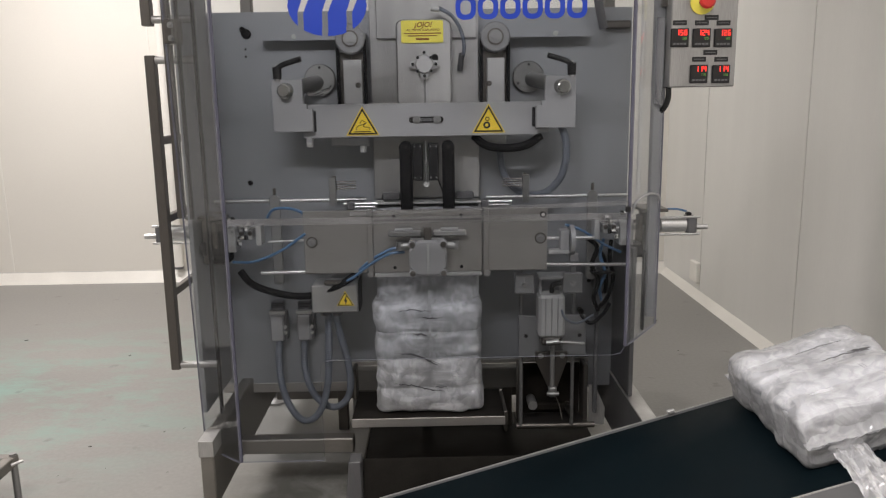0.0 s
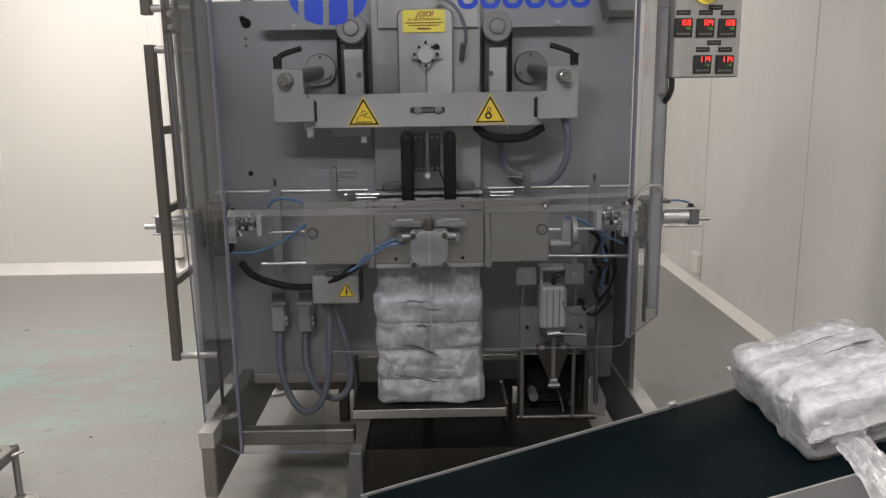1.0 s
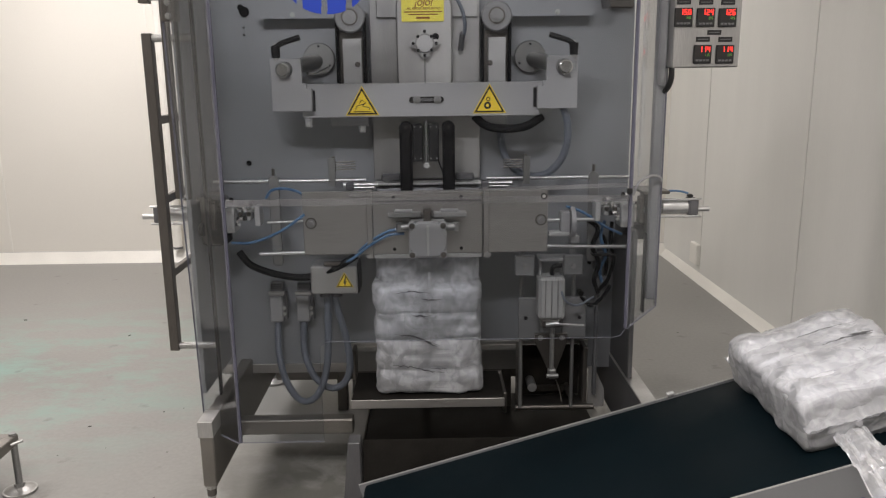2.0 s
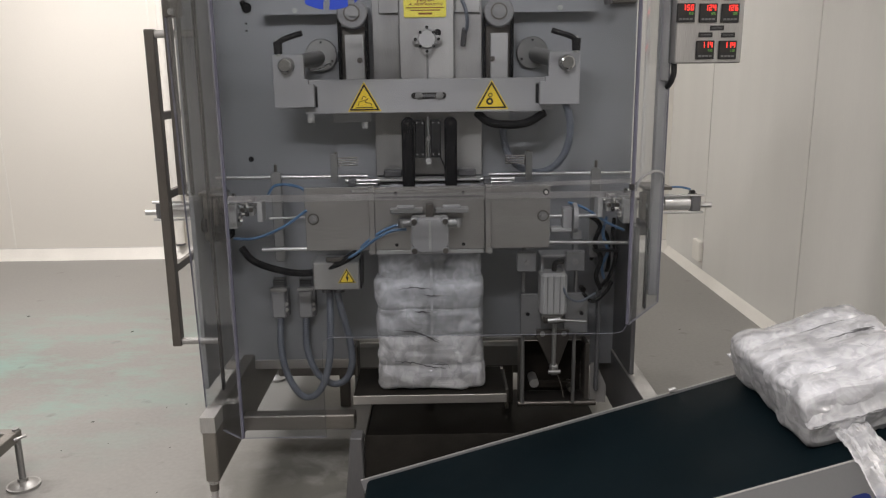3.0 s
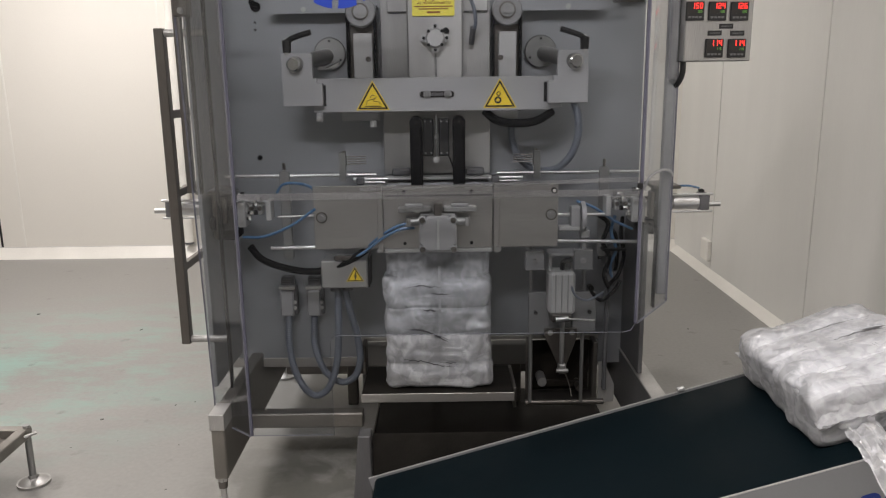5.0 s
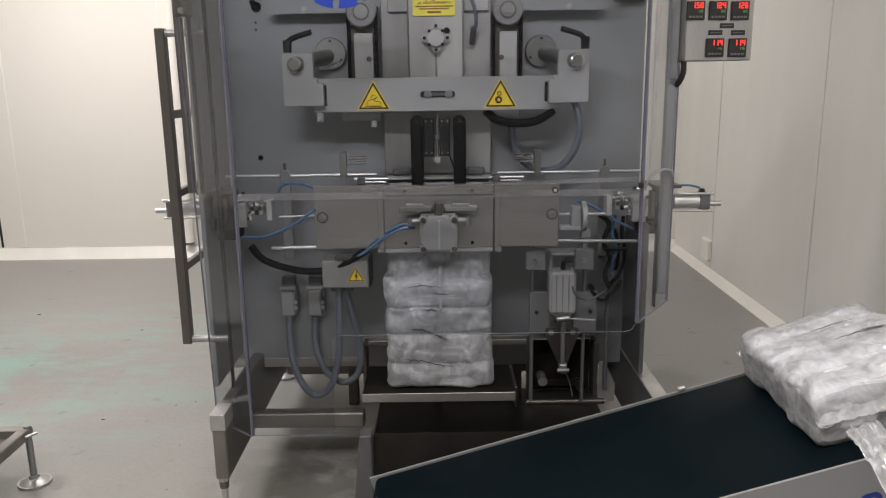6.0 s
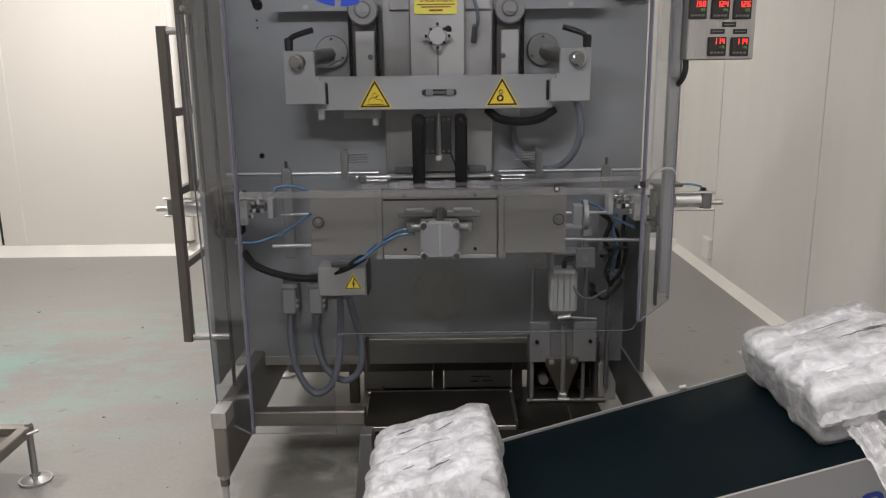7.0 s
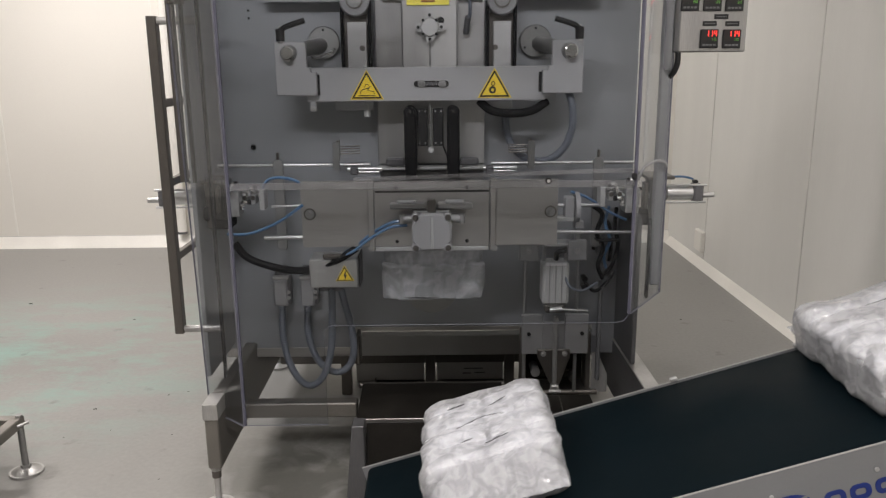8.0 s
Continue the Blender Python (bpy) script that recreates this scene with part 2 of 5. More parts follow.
crumple(PACK, 30, 0.06, 0.010)
PACK.node_tree.nodes["Principled BSDF"].inputs["Subsurface Weight"].default_value = 0.45
PACK.node_tree.nodes["Principled BSDF"].inputs["Subsurface Radius"].default_value = (0.03, 0.03, 0.03)
PACK.node_tree.nodes["Principled BSDF"].inputs["Subsurface Scale"].default_value = 0.7
for dull in (BELT, DARK_SHADE_DIRT, SHADE_STEEL, RUBBER):
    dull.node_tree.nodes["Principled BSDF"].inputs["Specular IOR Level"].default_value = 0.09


# ---- mesh helpers: all coordinates are in the room, a thing's children are shifted to its base ----
BASE = {}


def thing(name, base, label, category, group=""):
    ob = tagged(new(name), label, category, group)
    ob.empty_display_size = 0.05
    ob.location = base
    BASE[ob] = Vector(base)
    return ob


def part(name, bm, material, parent=None, label="", smooth=True):
    """Links a bmesh as one mesh object under a thing or a part."""
    if parent is not None:
        bmesh.ops.translate(bm, verts=bm.verts, vec=-BASE[parent])
    bmesh.ops.recalc_face_normals(bm, faces=bm.faces)
    me = bpy.data.meshes.new(name)
    bm.to_mesh(me)
    bm.free()
    for m in (material if isinstance(material, (list, tuple)) else [material]):
        me.materials.append(m)
    if smooth:
        for p in me.polygons:
            p.use_smooth = True
        me.set_sharp_from_angle(angle=radians(35))
    ob = new(name, me)
    if parent is not None:
        ob.parent = parent
        BASE[ob] = BASE[parent]
    else:
        BASE[ob] = Vector((0, 0, 0))
    if label:
        ob["label"] = label
    return ob


def box(bm, lo, hi, bevel=0.0, m=None):
    lo, hi = Vector(lo), Vector(hi)
    r = bmesh.ops.create_cube(bm, size=1)
    vs = r["verts"]
    bmesh.ops.scale(bm, verts=vs, vec=hi - lo)
    bmesh.ops.translate(bm, verts=vs, vec=(lo + hi) / 2)
    if bevel:
        es = list({e for v in vs for e in v.link_edges})
        g = bmesh.ops.bevel(bm, geom=es, offset=bevel, segments=1 if bevel < 0.011 else 3, profile=0.5, affect="EDGES")
        vs = list({v for f in g["faces"] for v in f.verts} | {v for v in vs if v.is_valid})
    if m is not None:
        bmesh.ops.transform(bm, matrix=m, verts=vs)
    return bm


def boxes(*specs, bevel=0.0):
    bm = bmesh.new()
    for lo, hi in specs:
        box(bm, lo, hi, bevel)
    return bm


def rod(bm, a, b, r, segs=16, r2=None, bevel=0.0):
    a, b = Vector(a), Vector(b)
    g = bmesh.ops.create_cone(bm, cap_ends=True, segments=segs, radius1=r, radius2=r if r2 is None else r2, depth=(b - a).length)
    vs = g["verts"]
    if bevel:
        caps = [f for f in {f for v in vs for f in v.link_faces} if len(f.verts) > 4]
        es = list({e for f in caps for e in f.edges})
        h = bmesh.ops.bevel(bm, geom=es, offset=bevel, segments=1 if bevel < 0.011 else 3, profile=0.5, affect="EDGES")
        vs = list({v for f in h["faces"] for v in f.verts} | {v for v in vs if v.is_valid})
    q = (b - a).to_track_quat("Z", "Y").to_matrix().to_4x4()
    bmesh.ops.transform(bm, matrix=Matrix.Translation((a + b) / 2) @ q, verts=vs)
    return bm


def rods(*specs, segs=16, bevel=0.0):
    bm = bmesh.new()
    for a, b, r in specs:
        rod(bm, a, b, r, segs, bevel=bevel)
    return bm


def smooth_path(points, steps=10):
    """A Catmull-Rom line through the points."""
    p = [Vector(q) for q in points]
    p = [2 * p[0] - p[1]] + p + [2 * p[-1] - p[-2]]
    out = []
    for i in range(1, len(p) - 2):
        for s in range(steps):
            t = s / steps
            a, b, c, d = p[i - 1], p[i], p[i + 1], p[i + 2]
            out.append(0.5 * (2 * b + (c - a) * t + (2 * a - 5 * b + 4 * c - d) * t * t + (3 * b - a - 3 * c + d) * t ** 3))
    return out + [p[-2]]


def hose(points, r, ribs=0.0, steps=10, segs=10, bm=None):
    """A bent tube; ribs is the pitch of a corrugated conduit."""
    bm = bm or bmesh.new()
    path = smooth_path(points, steps)
    if ribs:
        fine, left = [path[0]], 0.0
        for a, b in zip(path, path[1:]):
            d = (b - a).length
            n = max(1, round(d / (ribs / 2)))
            fine += [a.lerp(b, (k + 1) / n) for k in range(n)]
        path = fine
    up, rings = Vector((0.3, 0.9, 0.2)), []
    for i, p in enumerate(path):
        d = (path[min(i + 1, len(path) - 1)] - path[max(i - 1, 0)]).normalized()
        s = d.cross(up)
        if s.length < 1e-4:
            s = d.cross(Vector((1, 0, 0)))
        s.normalize()
        up = s.cross(d).normalized()
        rr = r * (1.0 if not ribs or i % 2 else 0.90)
        rings.append([bm.verts.new(p + rr * (s * math.cos(a) + up * math.sin(a))) for a in (2 * math.pi * k / segs for k in range(segs))])
    for a, b in zip(rings, rings[1:]):
        for k in range(segs):
            bm.faces.new((a[k], a[(k + 1) % segs], b[(k + 1) % segs], b[k]))
    bm.faces.new(rings[0][::-1]), bm.faces.new(rings[-1])
    return bm


def plate(outline, y0, y1, bm=None, bevel=0.0):
    """A plate cut to an outline of (x, z), from y0 to y1."""
    bm = bm or bmesh.new()
    f = bm.faces.new([bm.verts.new((x, y0, z)) for x, z in outline])
    g = bmesh.ops.extrude_face_region(bm, geom=[f])
    vs = [v for v in g["geom"] if isinstance(v, bmesh.types.BMVert)]
    bmesh.ops.translate(bm, verts=vs, vec=(0, y1 - y0, 0))
    if bevel:
        allv = list(f.verts) + vs
        es = list({e for v in allv for e in v.link_edges})
        bmesh.ops.bevel(bm, geom=es, offset=bevel, segments=1 if bevel < 0.011 else 3, profile=0.5, affect="EDGES")
    return bm


def rounded(x0, z0, x1, z1, r, n=5):
    pts = []
    for cx, cz, a0 in ((x1 - r, z1 - r, 0), (x0 + r, z1 - r, 90), (x0 + r, z0 + r, 180), (x1 - r, z0 + r, 270)):
        pts += [(cx + r * math.cos(radians(a0 + 90 * k / n)), cz + r * math.sin(radians(a0 + 90 * k / n))) for k in range(n + 1)]
    return pts


def disc_ring(cx, cz, r, n=24):
    return [(cx + r * math.cos(2 * math.pi * k / n), cz + r * math.sin(2 * math.pi * k / n)) for k in range(n)]


def bolt(x, y, z, r=0.010, h=0.008):
    """A hexagon bolt head with a washer on a face that looks to -y."""
    bm = bmesh.new()
    rod(bm, (x, y, z), (x, y - 0.002, z), r * 1.45, 18)
    rod(bm, (x, y - 0.002, z), (x, y - 0.002 - h, z), r, 6)
    rod(bm, (x, y - 0.002 - h, z), (x, y - 0.004 - h, z), r * 0.55, 12)
    return bm


def lettering(text, x, y, z, size, bold=0.0, spin=None, italic=0.0, width=0.0):
    """Flat raised letters on a face that looks to -y, as a bmesh; x, z give the middle."""
    cu = bpy.data.curves.new("letters", "FONT")
    cu.body, cu.size, cu.align_x, cu.align_y = text, size, "CENTER", "CENTER"
    cu.extrude, cu.offset, cu.shear, cu.resolution_u = 0.0006, bold, italic, 3
    ob = bpy.data.objects.new("letters", cu)
    scene.collection.objects.link(ob)
    dg = bpy.context.evaluated_depsgraph_get()
    me = bpy.data.meshes.new_from_object(ob.evaluated_get(dg))
    bm = bmesh.new()
    bm.from_mesh(me)
    bpy.data.objects.remove(ob)
    bpy.data.meshes.remove(me)
    if width and bm.verts:
        xs = [v.co.x for v in bm.verts]
        k = width / (max(xs) - min(xs))
        for v in bm.verts:
            v.co.x *= k
    bmesh.ops.transform(bm, matrix=Matrix.Translation((x, y, z)) @ (spin or Matrix()) @ pose(0, 0, 0, 90, 0, 0), verts=bm.verts)
    return bm


def merge(*bms):
    out = bmesh.new()
    for b in bms:
        me = bpy.data.meshes.new("tmp")
        b.to_mesh(me)
        b.free()
        out.from_mesh(me)
        bpy.data.meshes.remove(me)
    return out


def setting(name, bm, material, label, category):
    return tagged(part(name, bm, material, smooth=False), label, category, kind="structure")


# ---- the room ----
X0, X1, Y0, Y1, H = -6.5, 1.75, -9.0, 3.04, 2.95
PIPE_X = -1.875
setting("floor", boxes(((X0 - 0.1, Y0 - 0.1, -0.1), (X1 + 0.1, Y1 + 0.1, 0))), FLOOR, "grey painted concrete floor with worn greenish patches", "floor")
setting("ceiling", boxes(((X0, Y0, H), (X1, Y1, H + 0.1))), CEILING, "plain white panel ceiling", "ceiling")
setting("wall_north", boxes(((X0 - 0.1, Y1, 0), (X1 + 0.1, Y1 + 0.1, H))), CREAM_WALL, "cream white insulated wall panels", "wall")
setting("wall_east", boxes(((X1, Y0 - 0.1, 0), (X1 + 0.1, Y1, H))), WHITE_WALL, "white insulated wall panels with faint joints", "wall")
setting("wall_west", boxes(((X0 - 0.1, Y0 - 0.1, 0), (X0, Y1, H))), CREAM_WALL, "cream white insulated wall panels", "wall")
setting("wall_south", boxes(((X0, Y0 - 0.1, 0), (X1, Y0, H))), CREAM_WALL, "cream white insulated wall panels", "wall")


def cove(a, b, inward, k_out=1.0):
    """A hollow-curved skirting along a wall's foot."""
    a, b, n = Vector(a), Vector(b), Vector(inward)
    bm = bmesh.new()
    prof = [(0.0, 0.078), (0.005, 0.078), (0.062, 0.008), (0.068, 0.0), (0.0, 0.0)]
    rings = [[bm.verts.new(p + n * u * k_out + Vector((0, 0, v * k_out))) for u, v in prof] for p in (a, b)]
    k = len(prof)
    for i in range(k):
        bm.faces.new((rings[0][i], rings[0][(i + 1) % k], rings[1][(i + 1) % k], rings[1][i]))
    bm.faces.new(rings[0]), bm.faces.new(rings[1][::-1])
    return bm


setting("baseboard", cove((X0, Y1, 0), (X1, Y1, 0), (0, -1, 0)), COVE, "white cove skirting along the wall", "baseboard")
setting("baseboard", cove((X1, Y0, 0), (X1, Y1 - 0.07, 0), (-1, 0, 0), 0.62), COVE, "white cove skirting along the wall", "baseboard")
for x in (-3.12, -1.98, -0.84, 0.3):
    setting("trim", boxes(((x - 0.006, Y1 - 0.003, 0.079), (x + 0.006, Y1, H))), COVE, "slim joint strip between wall panels", "wall joint")
for y in (-6.9, -5.6, -4.3, -3.0, -1.65, -0.35, 0.95, 2.25):
    setting("trim", boxes(((X1 - 0.003, y - 0.004, 0.052), (X1, y + 0.004, H))), JOINT, "slim joint strip between wall panels", "wall joint")


setting("trim", boxes(((-3.30, Y1 - 0.004, 0.0), (-3.285, Y1, H))), BLACK, "dark open joint beside a door panel", "wall joint")


setting("trim", boxes(((X0, Y1 - 0.0055, 0.0785), (X1, Y1, 0.0835))), JOINT, "grimy open gap above the skirting", "wall joint")


def wall_box():
    t = thing("socket_box", (X1, 2.3, 0.14), "small white plastic box low on the wall", "socket")
    part("cover", boxes(((X1 - 0.03, 2.24, 0.10), (X1, 2.37, 0.235)), bevel=0.006), COVE, t)


wall_box()


def wall_pipe(x):
    t = thing("wall_pipe", (x, Y1 - 0.05, 0.2), "white plastic pipe running down the wall", "pipe")
    part("pipe", rods(((x, Y1 - 0.045, 0.115), (x, Y1 - 0.045, H), 0.032)), COVE, t)
    part("pipe_end", rods(((x, Y1 - 0.045, 0.10), (x, Y1 - 0.045, 0.115), 0.035)), DARKGREY, t)
    for z in (0.5, 1.6, 2.7):
        part("pipe_clip", boxes(((x - 0.045, Y1 - 0.05, z), (x + 0.045, Y1, z + 0.025)), bevel=0.003), COVE, t)


wall_pipe(PIPE_X)


def luminaire(x, y, watts):
    t = thing("ceiling_light", (x, y, H), "white rectangular ceiling luminaire, lit, added out of view", "ceiling light", "ceiling lights")
    part("housing", boxes(((x - 0.63, y - 0.16, H - 0.05), (x + 0.63, y + 0.16, H)), bevel=0.008), CEILING, t)
    part("diffuser", boxes(((x - 0.60, y - 0.13, H - 0.056), (x + 0.60, y + 0.13, H - 0.0505))), LAMP_GLOW, t)
    la = bpy.data.lights.new("ceiling_lamp", "AREA")
    la.shape, la.size, la.size_y, la.energy, la.color = "RECTANGLE", 1.2, 0.26, watts, (1.0, 0.932, 0.91)
    ob = new("ceiling_lamp", la)
    ob.location = (x, y, H - 0.06)


for (lx, ly), watts in zip(LUMINAIRES, LAMP_WATTS):
    luminaire(lx, ly, watts)


# ---- the packaging machine ----
mc = thing("packaging_machine", (0, 0, 0), "stainless steel vertical bagging machine behind clear acrylic guards", "machine")
part("back_plate", plate([(-0.745, 0.292), (-0.30, 0.292), (-0.30, 0.384), (0.56, 0.384), (0.56, 0.292), (0.68, 0.292), (0.68, 1.595), (-0.745, 1.595)], 0.0, 0.02), STEEL_PLATE, mc, "grey bead-blasted steel plate")
part("side_panel", boxes(((-0.70, 0.021, 0.36), (-0.685, 0.72, 1.55))), STEEL_PLATE, mc)
part("side_panel", boxes(((0.665, 0.021, 0.36), (0.68, 0.72, 1.55))), STEEL_PLATE, mc)
part("side_frame", boxes(((0.640, -0.247, 0.347), (0.655, -0.001, 0.84)), bevel=0.002), STEEL_POST, mc, "dark steel side frame")
part("side_frame", boxes(((-0.722, -0.31, 0.347), (-0.708, -0.001, 2.1)), bevel=0.002), STEEL_PLATE, mc, "grey steel side frame")
part("rear_panel", boxes(((-0.685, 0.70, 0.36), (0.665, 0.715, 1.55))), STEEL_PLATE, mc)
part("plate_flange", boxes(((-0.74, -0.006, 0.292), (-0.30, 0.0, 0.325)), ((-0.30, -0.004, 0.384), (0.56, 0.0, 0.398)), bevel=0.001), STEEL_H, mc)
for bx in (-0.585, 0.61):
    part("upper_post", boxes(((bx - 0.018, 0.022, 1.50), (bx + 0.018, 0.058, 2.45)), bevel=0.003), STEEL_BASE, mc)
# angle ledge across the plate, above the rollers
part("ledge", boxes(((-0.53, -0.055, 1.518), (-0.19, 0.0, 1.523)), ((-0.53, -0.055, 1.500), (-0.19, -0.051, 1.518))), STEEL_PLATE, mc)
part("ledge", boxes(((0.19, -0.055, 1.518), (0.53, 0.0, 1.523)), ((0.19, -0.055, 1.500), (0.53, -0.051, 1.518))), STEEL_PLATE, mc)
for px in (-0.42, 0.42):
    part("ledge_bolt", bolt(px, -0.055, 1.512, 0.006, 0.004), STEEL, mc)
part("grommet", plate(disc_ring(-0.583, 1.527, 0.016), -0.008, 0.0, bevel=0.002), RUBBER, mc, "black rubber grommet")
part("grommet", plate(disc_ring(-0.594, 1.540, 0.010), -0.008, 0.0, bevel=0.002), RUBBER, mc, "black rubber grommet")
for pz in (1.478, 1.455):
    part("plate_hole", plate(disc_ring(-0.588, pz, 0.004, 10), -0.003, 0.0), BLACK, mc)
part("plate_hole", plate(disc_ring(-0.60, 1.04, 0.009, 14), -0.003, 0.0), RUBBER, mc)
# worn ring where bags rub the plate
part("round_port", plate(disc_ring(-0.01, 0.545, 0.095, 40), -0.002, 0.0, bevel=0.001), WORN_RING, mc, "dull worn round cover on the plate")
part("port_seam", boxes(((-0.011, -0.002, 0.40), (-0.009, 0.0, 0.45))), WORN_RING, mc)

# base frame
part("base_beam", boxes(((-0.674, -0.52, 0.140), (-0.634, 0.75, 0.345)), bevel=0.004), STEEL_BASE, mc)
# Light put in colour: dark right beam body, brighter steel on its top.
part("base_beam", boxes(((0.638, -0.52, 0.140), (0.685, 0.75, 0.340)), bevel=0.004), STEEL_POST, mc)
part("lit_beam_top", boxes(((0.636, -0.522, 0.3405), (0.687, 0.75, 0.346)), bevel=0.001), STEEL, mc, "beam top in brighter steel for the light on it")
part("front_beam", boxes(((-0.638, -0.215, 0.155), (-0.262, -0.165, 0.206)), bevel=0.004), STEEL_BASE, mc)
part("rear_beam", boxes(((-0.625, 0.25, 0.19), (0.625, 0.30, 0.275)), bevel=0.004), ALU_LIGHT, mc)
part("lower_beam", boxes(((-0.625, 0.32, 0.13), (0.625, 0.38, 0.185)), bevel=0.004), STEEL_DARK, mc)
for bx in (-0.02, 0.30, -0.36):
    part("strut", boxes(((bx - 0.02, 0.31, 0.0), (bx + 0.02, 0.35, 0.19)), bevel=0.003), STEEL_DARK, mc)
for fx, fy in ((-0.66, -0.49), (0.66, -0.49), (-0.70, 0.62), (0.66, 0.68)):
    leg = part("leg", rods(((fx, fy, 0.10), (fx, fy, 0.140), 0.014)), STEEL_DARK, mc)
    foot = rod(rods(((fx, fy, 0.012), (fx, fy, 0.14), 0.010)), (fx, fy, 0), (fx, fy, 0.010), 0.048, 28)
    rod(foot, (fx, fy, 0.010), (fx, fy, 0.022), 0.04, 28, 0.014)
    rod(foot, (fx, fy, 0.122), (fx, fy, 0.137), 0.016, 6)
    part("foot", foot, STEEL, leg, "round levelling foot with threaded stem")
part("corner_cap", boxes(((-0.676, -0.526, 0.300), (-0.632, -0.44, 0.3495)), bevel=0.001), STEEL, mc, "bright welded beam end")

# forming column
part("column", plate(rounded(-0.178, 0.985, 0.172, 2.45, 0.004), -0.05, -0.001, bevel=0.002), STEEL, mc)
part("column_head", plate(rounded(-0.155, 1.50, 0.165, 2.45, 0.004), -0.062, -0.051, bevel=0.002), STEEL, mc)
cover = part("column_cover", plate(rounded(-0.092, 1.285, 0.084, 1.556, 0.022), -0.10, -0.063, bevel=0.005), STEEL, mc)
part("seam", boxes(((-0.006, -0.1025, 1.29), (0.0, -0.1, 1.46)), bevel=0.0008), STEEL_DULL, cover)
clamp = plate(disc_ring(-0.003, 1.417, 0.031, 8), -0.128, -0.101, bevel=0.004)
for k in range(4):
    a = radians(90 * k)
    rod(clamp, (-0.003 + 0.033 * math.cos(a), -0.101, 1.417 + 0.033 * math.sin(a)), (-0.003 + 0.033 * math.cos(a), -0.122, 1.417 + 0.033 * math.sin(a)), 0.013, 16)
cl = part("clamp_knob", clamp, ALU_LIGHT, mc, "light four-lobed metal clamp")
for k in range(8):
    a = radians(45 * k)
    rr = 0.036 if k % 2 == 0 else 0.029
    part("clamp_screw", plate(disc_ring(-0.003 + rr * math.cos(a), 1.417 + rr * math.sin(a), 0.005, 10), -0.130, -0.1215), BLACK, cl)
part("sensor_cable", hose([(0.045, -0.110, 1.588), (0.086, -0.120, 1.562), (0.114, -0.120, 1.516), (0.123, -0.110, 1.465), (0.115, -0.070, 1.424)], 0.006), HOSE_GREY, mc, "grey bent cable")
part("cable_plug", rods(((0.116, -0.095, 1.449), (0.111, -0.065, 1.400), 0.009)), DARKGREY, mc)
part("cable_plug", rods(((0.024, -0.105, 1.589), (0.048, -0.112, 1.584), 0.010)), ALU_LIGHT, mc)
part("grease_cap", rods(((0.030, -0.100, 1.440), (0.032, -0.115, 1.437), 0.010)), BLACK, mc)

# belts on both sides of the column
for sx, cx in ((-1, -0.235), (1, 0.222)):
    pu = bmesh.new()
    rod(pu, (cx, -0.11, 1.499), (cx, -0.055, 1.499), 0.047, 36, bevel=0.004)
    pl = part("pulley", pu, GREY_PLATE, mc, "aluminium belt pulley")
    part("hub", rods(((cx, -0.118, 1.499), (cx, -0.10, 1.499), 0.021), ((cx, -0.124, 1.499), (cx, -0.10, 1.499), 0.012)), STEEL_DULL, pl)
    part("hub_ring", plate(disc_ring(cx, 1.499, 0.0265), -0.112, -0.1095), STEEL_DARK, pl)
    for ex in (-0.043, 0.043):
        part("belt_run", boxes(((cx + ex - 0.004, -0.105, 1.19), (cx + ex + 0.004, -0.06, 1.50)), bevel=0.002), RUBBER, mc)
    part("belt_backing", boxes(((cx - 0.039, -0.075, 1.19), (cx + 0.039, -0.055, 1.46)), bevel=0.002), STEEL_DARK, mc)
    bp = part("belt_plate", plate(rounded(cx - 0.026, 1.22, cx + 0.034 if sx < 0 else cx + 0.03, 1.435, 0.004), -0.10, -0.0755, bevel=0.002), ALU_LIGHT, mc, "bright milled plate")
    part("plate_screw", bolt(cx - sx * 0.02, -0.10, 1.356, 0.006, 0.003), STEEL_DARK, bp)

# seal bar with brackets
bar = part("seal_bar", plate([(-0.385, 1.195), (0.352, 1.195), (0.352, 1.20), (0.388, 1.20), (0.388, 1.298), (-0.385, 1.298)], -0.17, -0.15, bevel=0.0015), ALU, mc, "flat brushed bar with warning stickers")
part("bar_slot", boxes(((-0.356, -0.1715, 1.215), (-0.343, -0.1702, 1.278))), BLACK, bar)
part("bar_slot", boxes(((0.331, -0.1715, 1.22), (0.343, -0.1702, 1.28))), BLACK, bar)
part("adjuster_slot", plate(rounded(-0.054, 1.237, 0.054, 1.256, 0.009), -0.1716, -0.1702), INK, bar)
part("adjuster_link", boxes(((-0.02, -0.173, 1.242), (0.02, -0.1717, 1.251))), STEEL_POST, bar)
for bx in (-0.03, 0.034):
    part("bar_bolt", bolt(bx, -0.1717, 1.2465, 0.0085, 0.007), STEEL_DULL, bar)
part("bar_tab", boxes(((-0.378, -0.168, 1.165), (-0.358, -0.152, 1.2)), bevel=0.003), ALU, bar)
part("tab_bolt", bolt(-0.368, -0.168, 1.175, 0.006, 0.005), STEEL, bar)


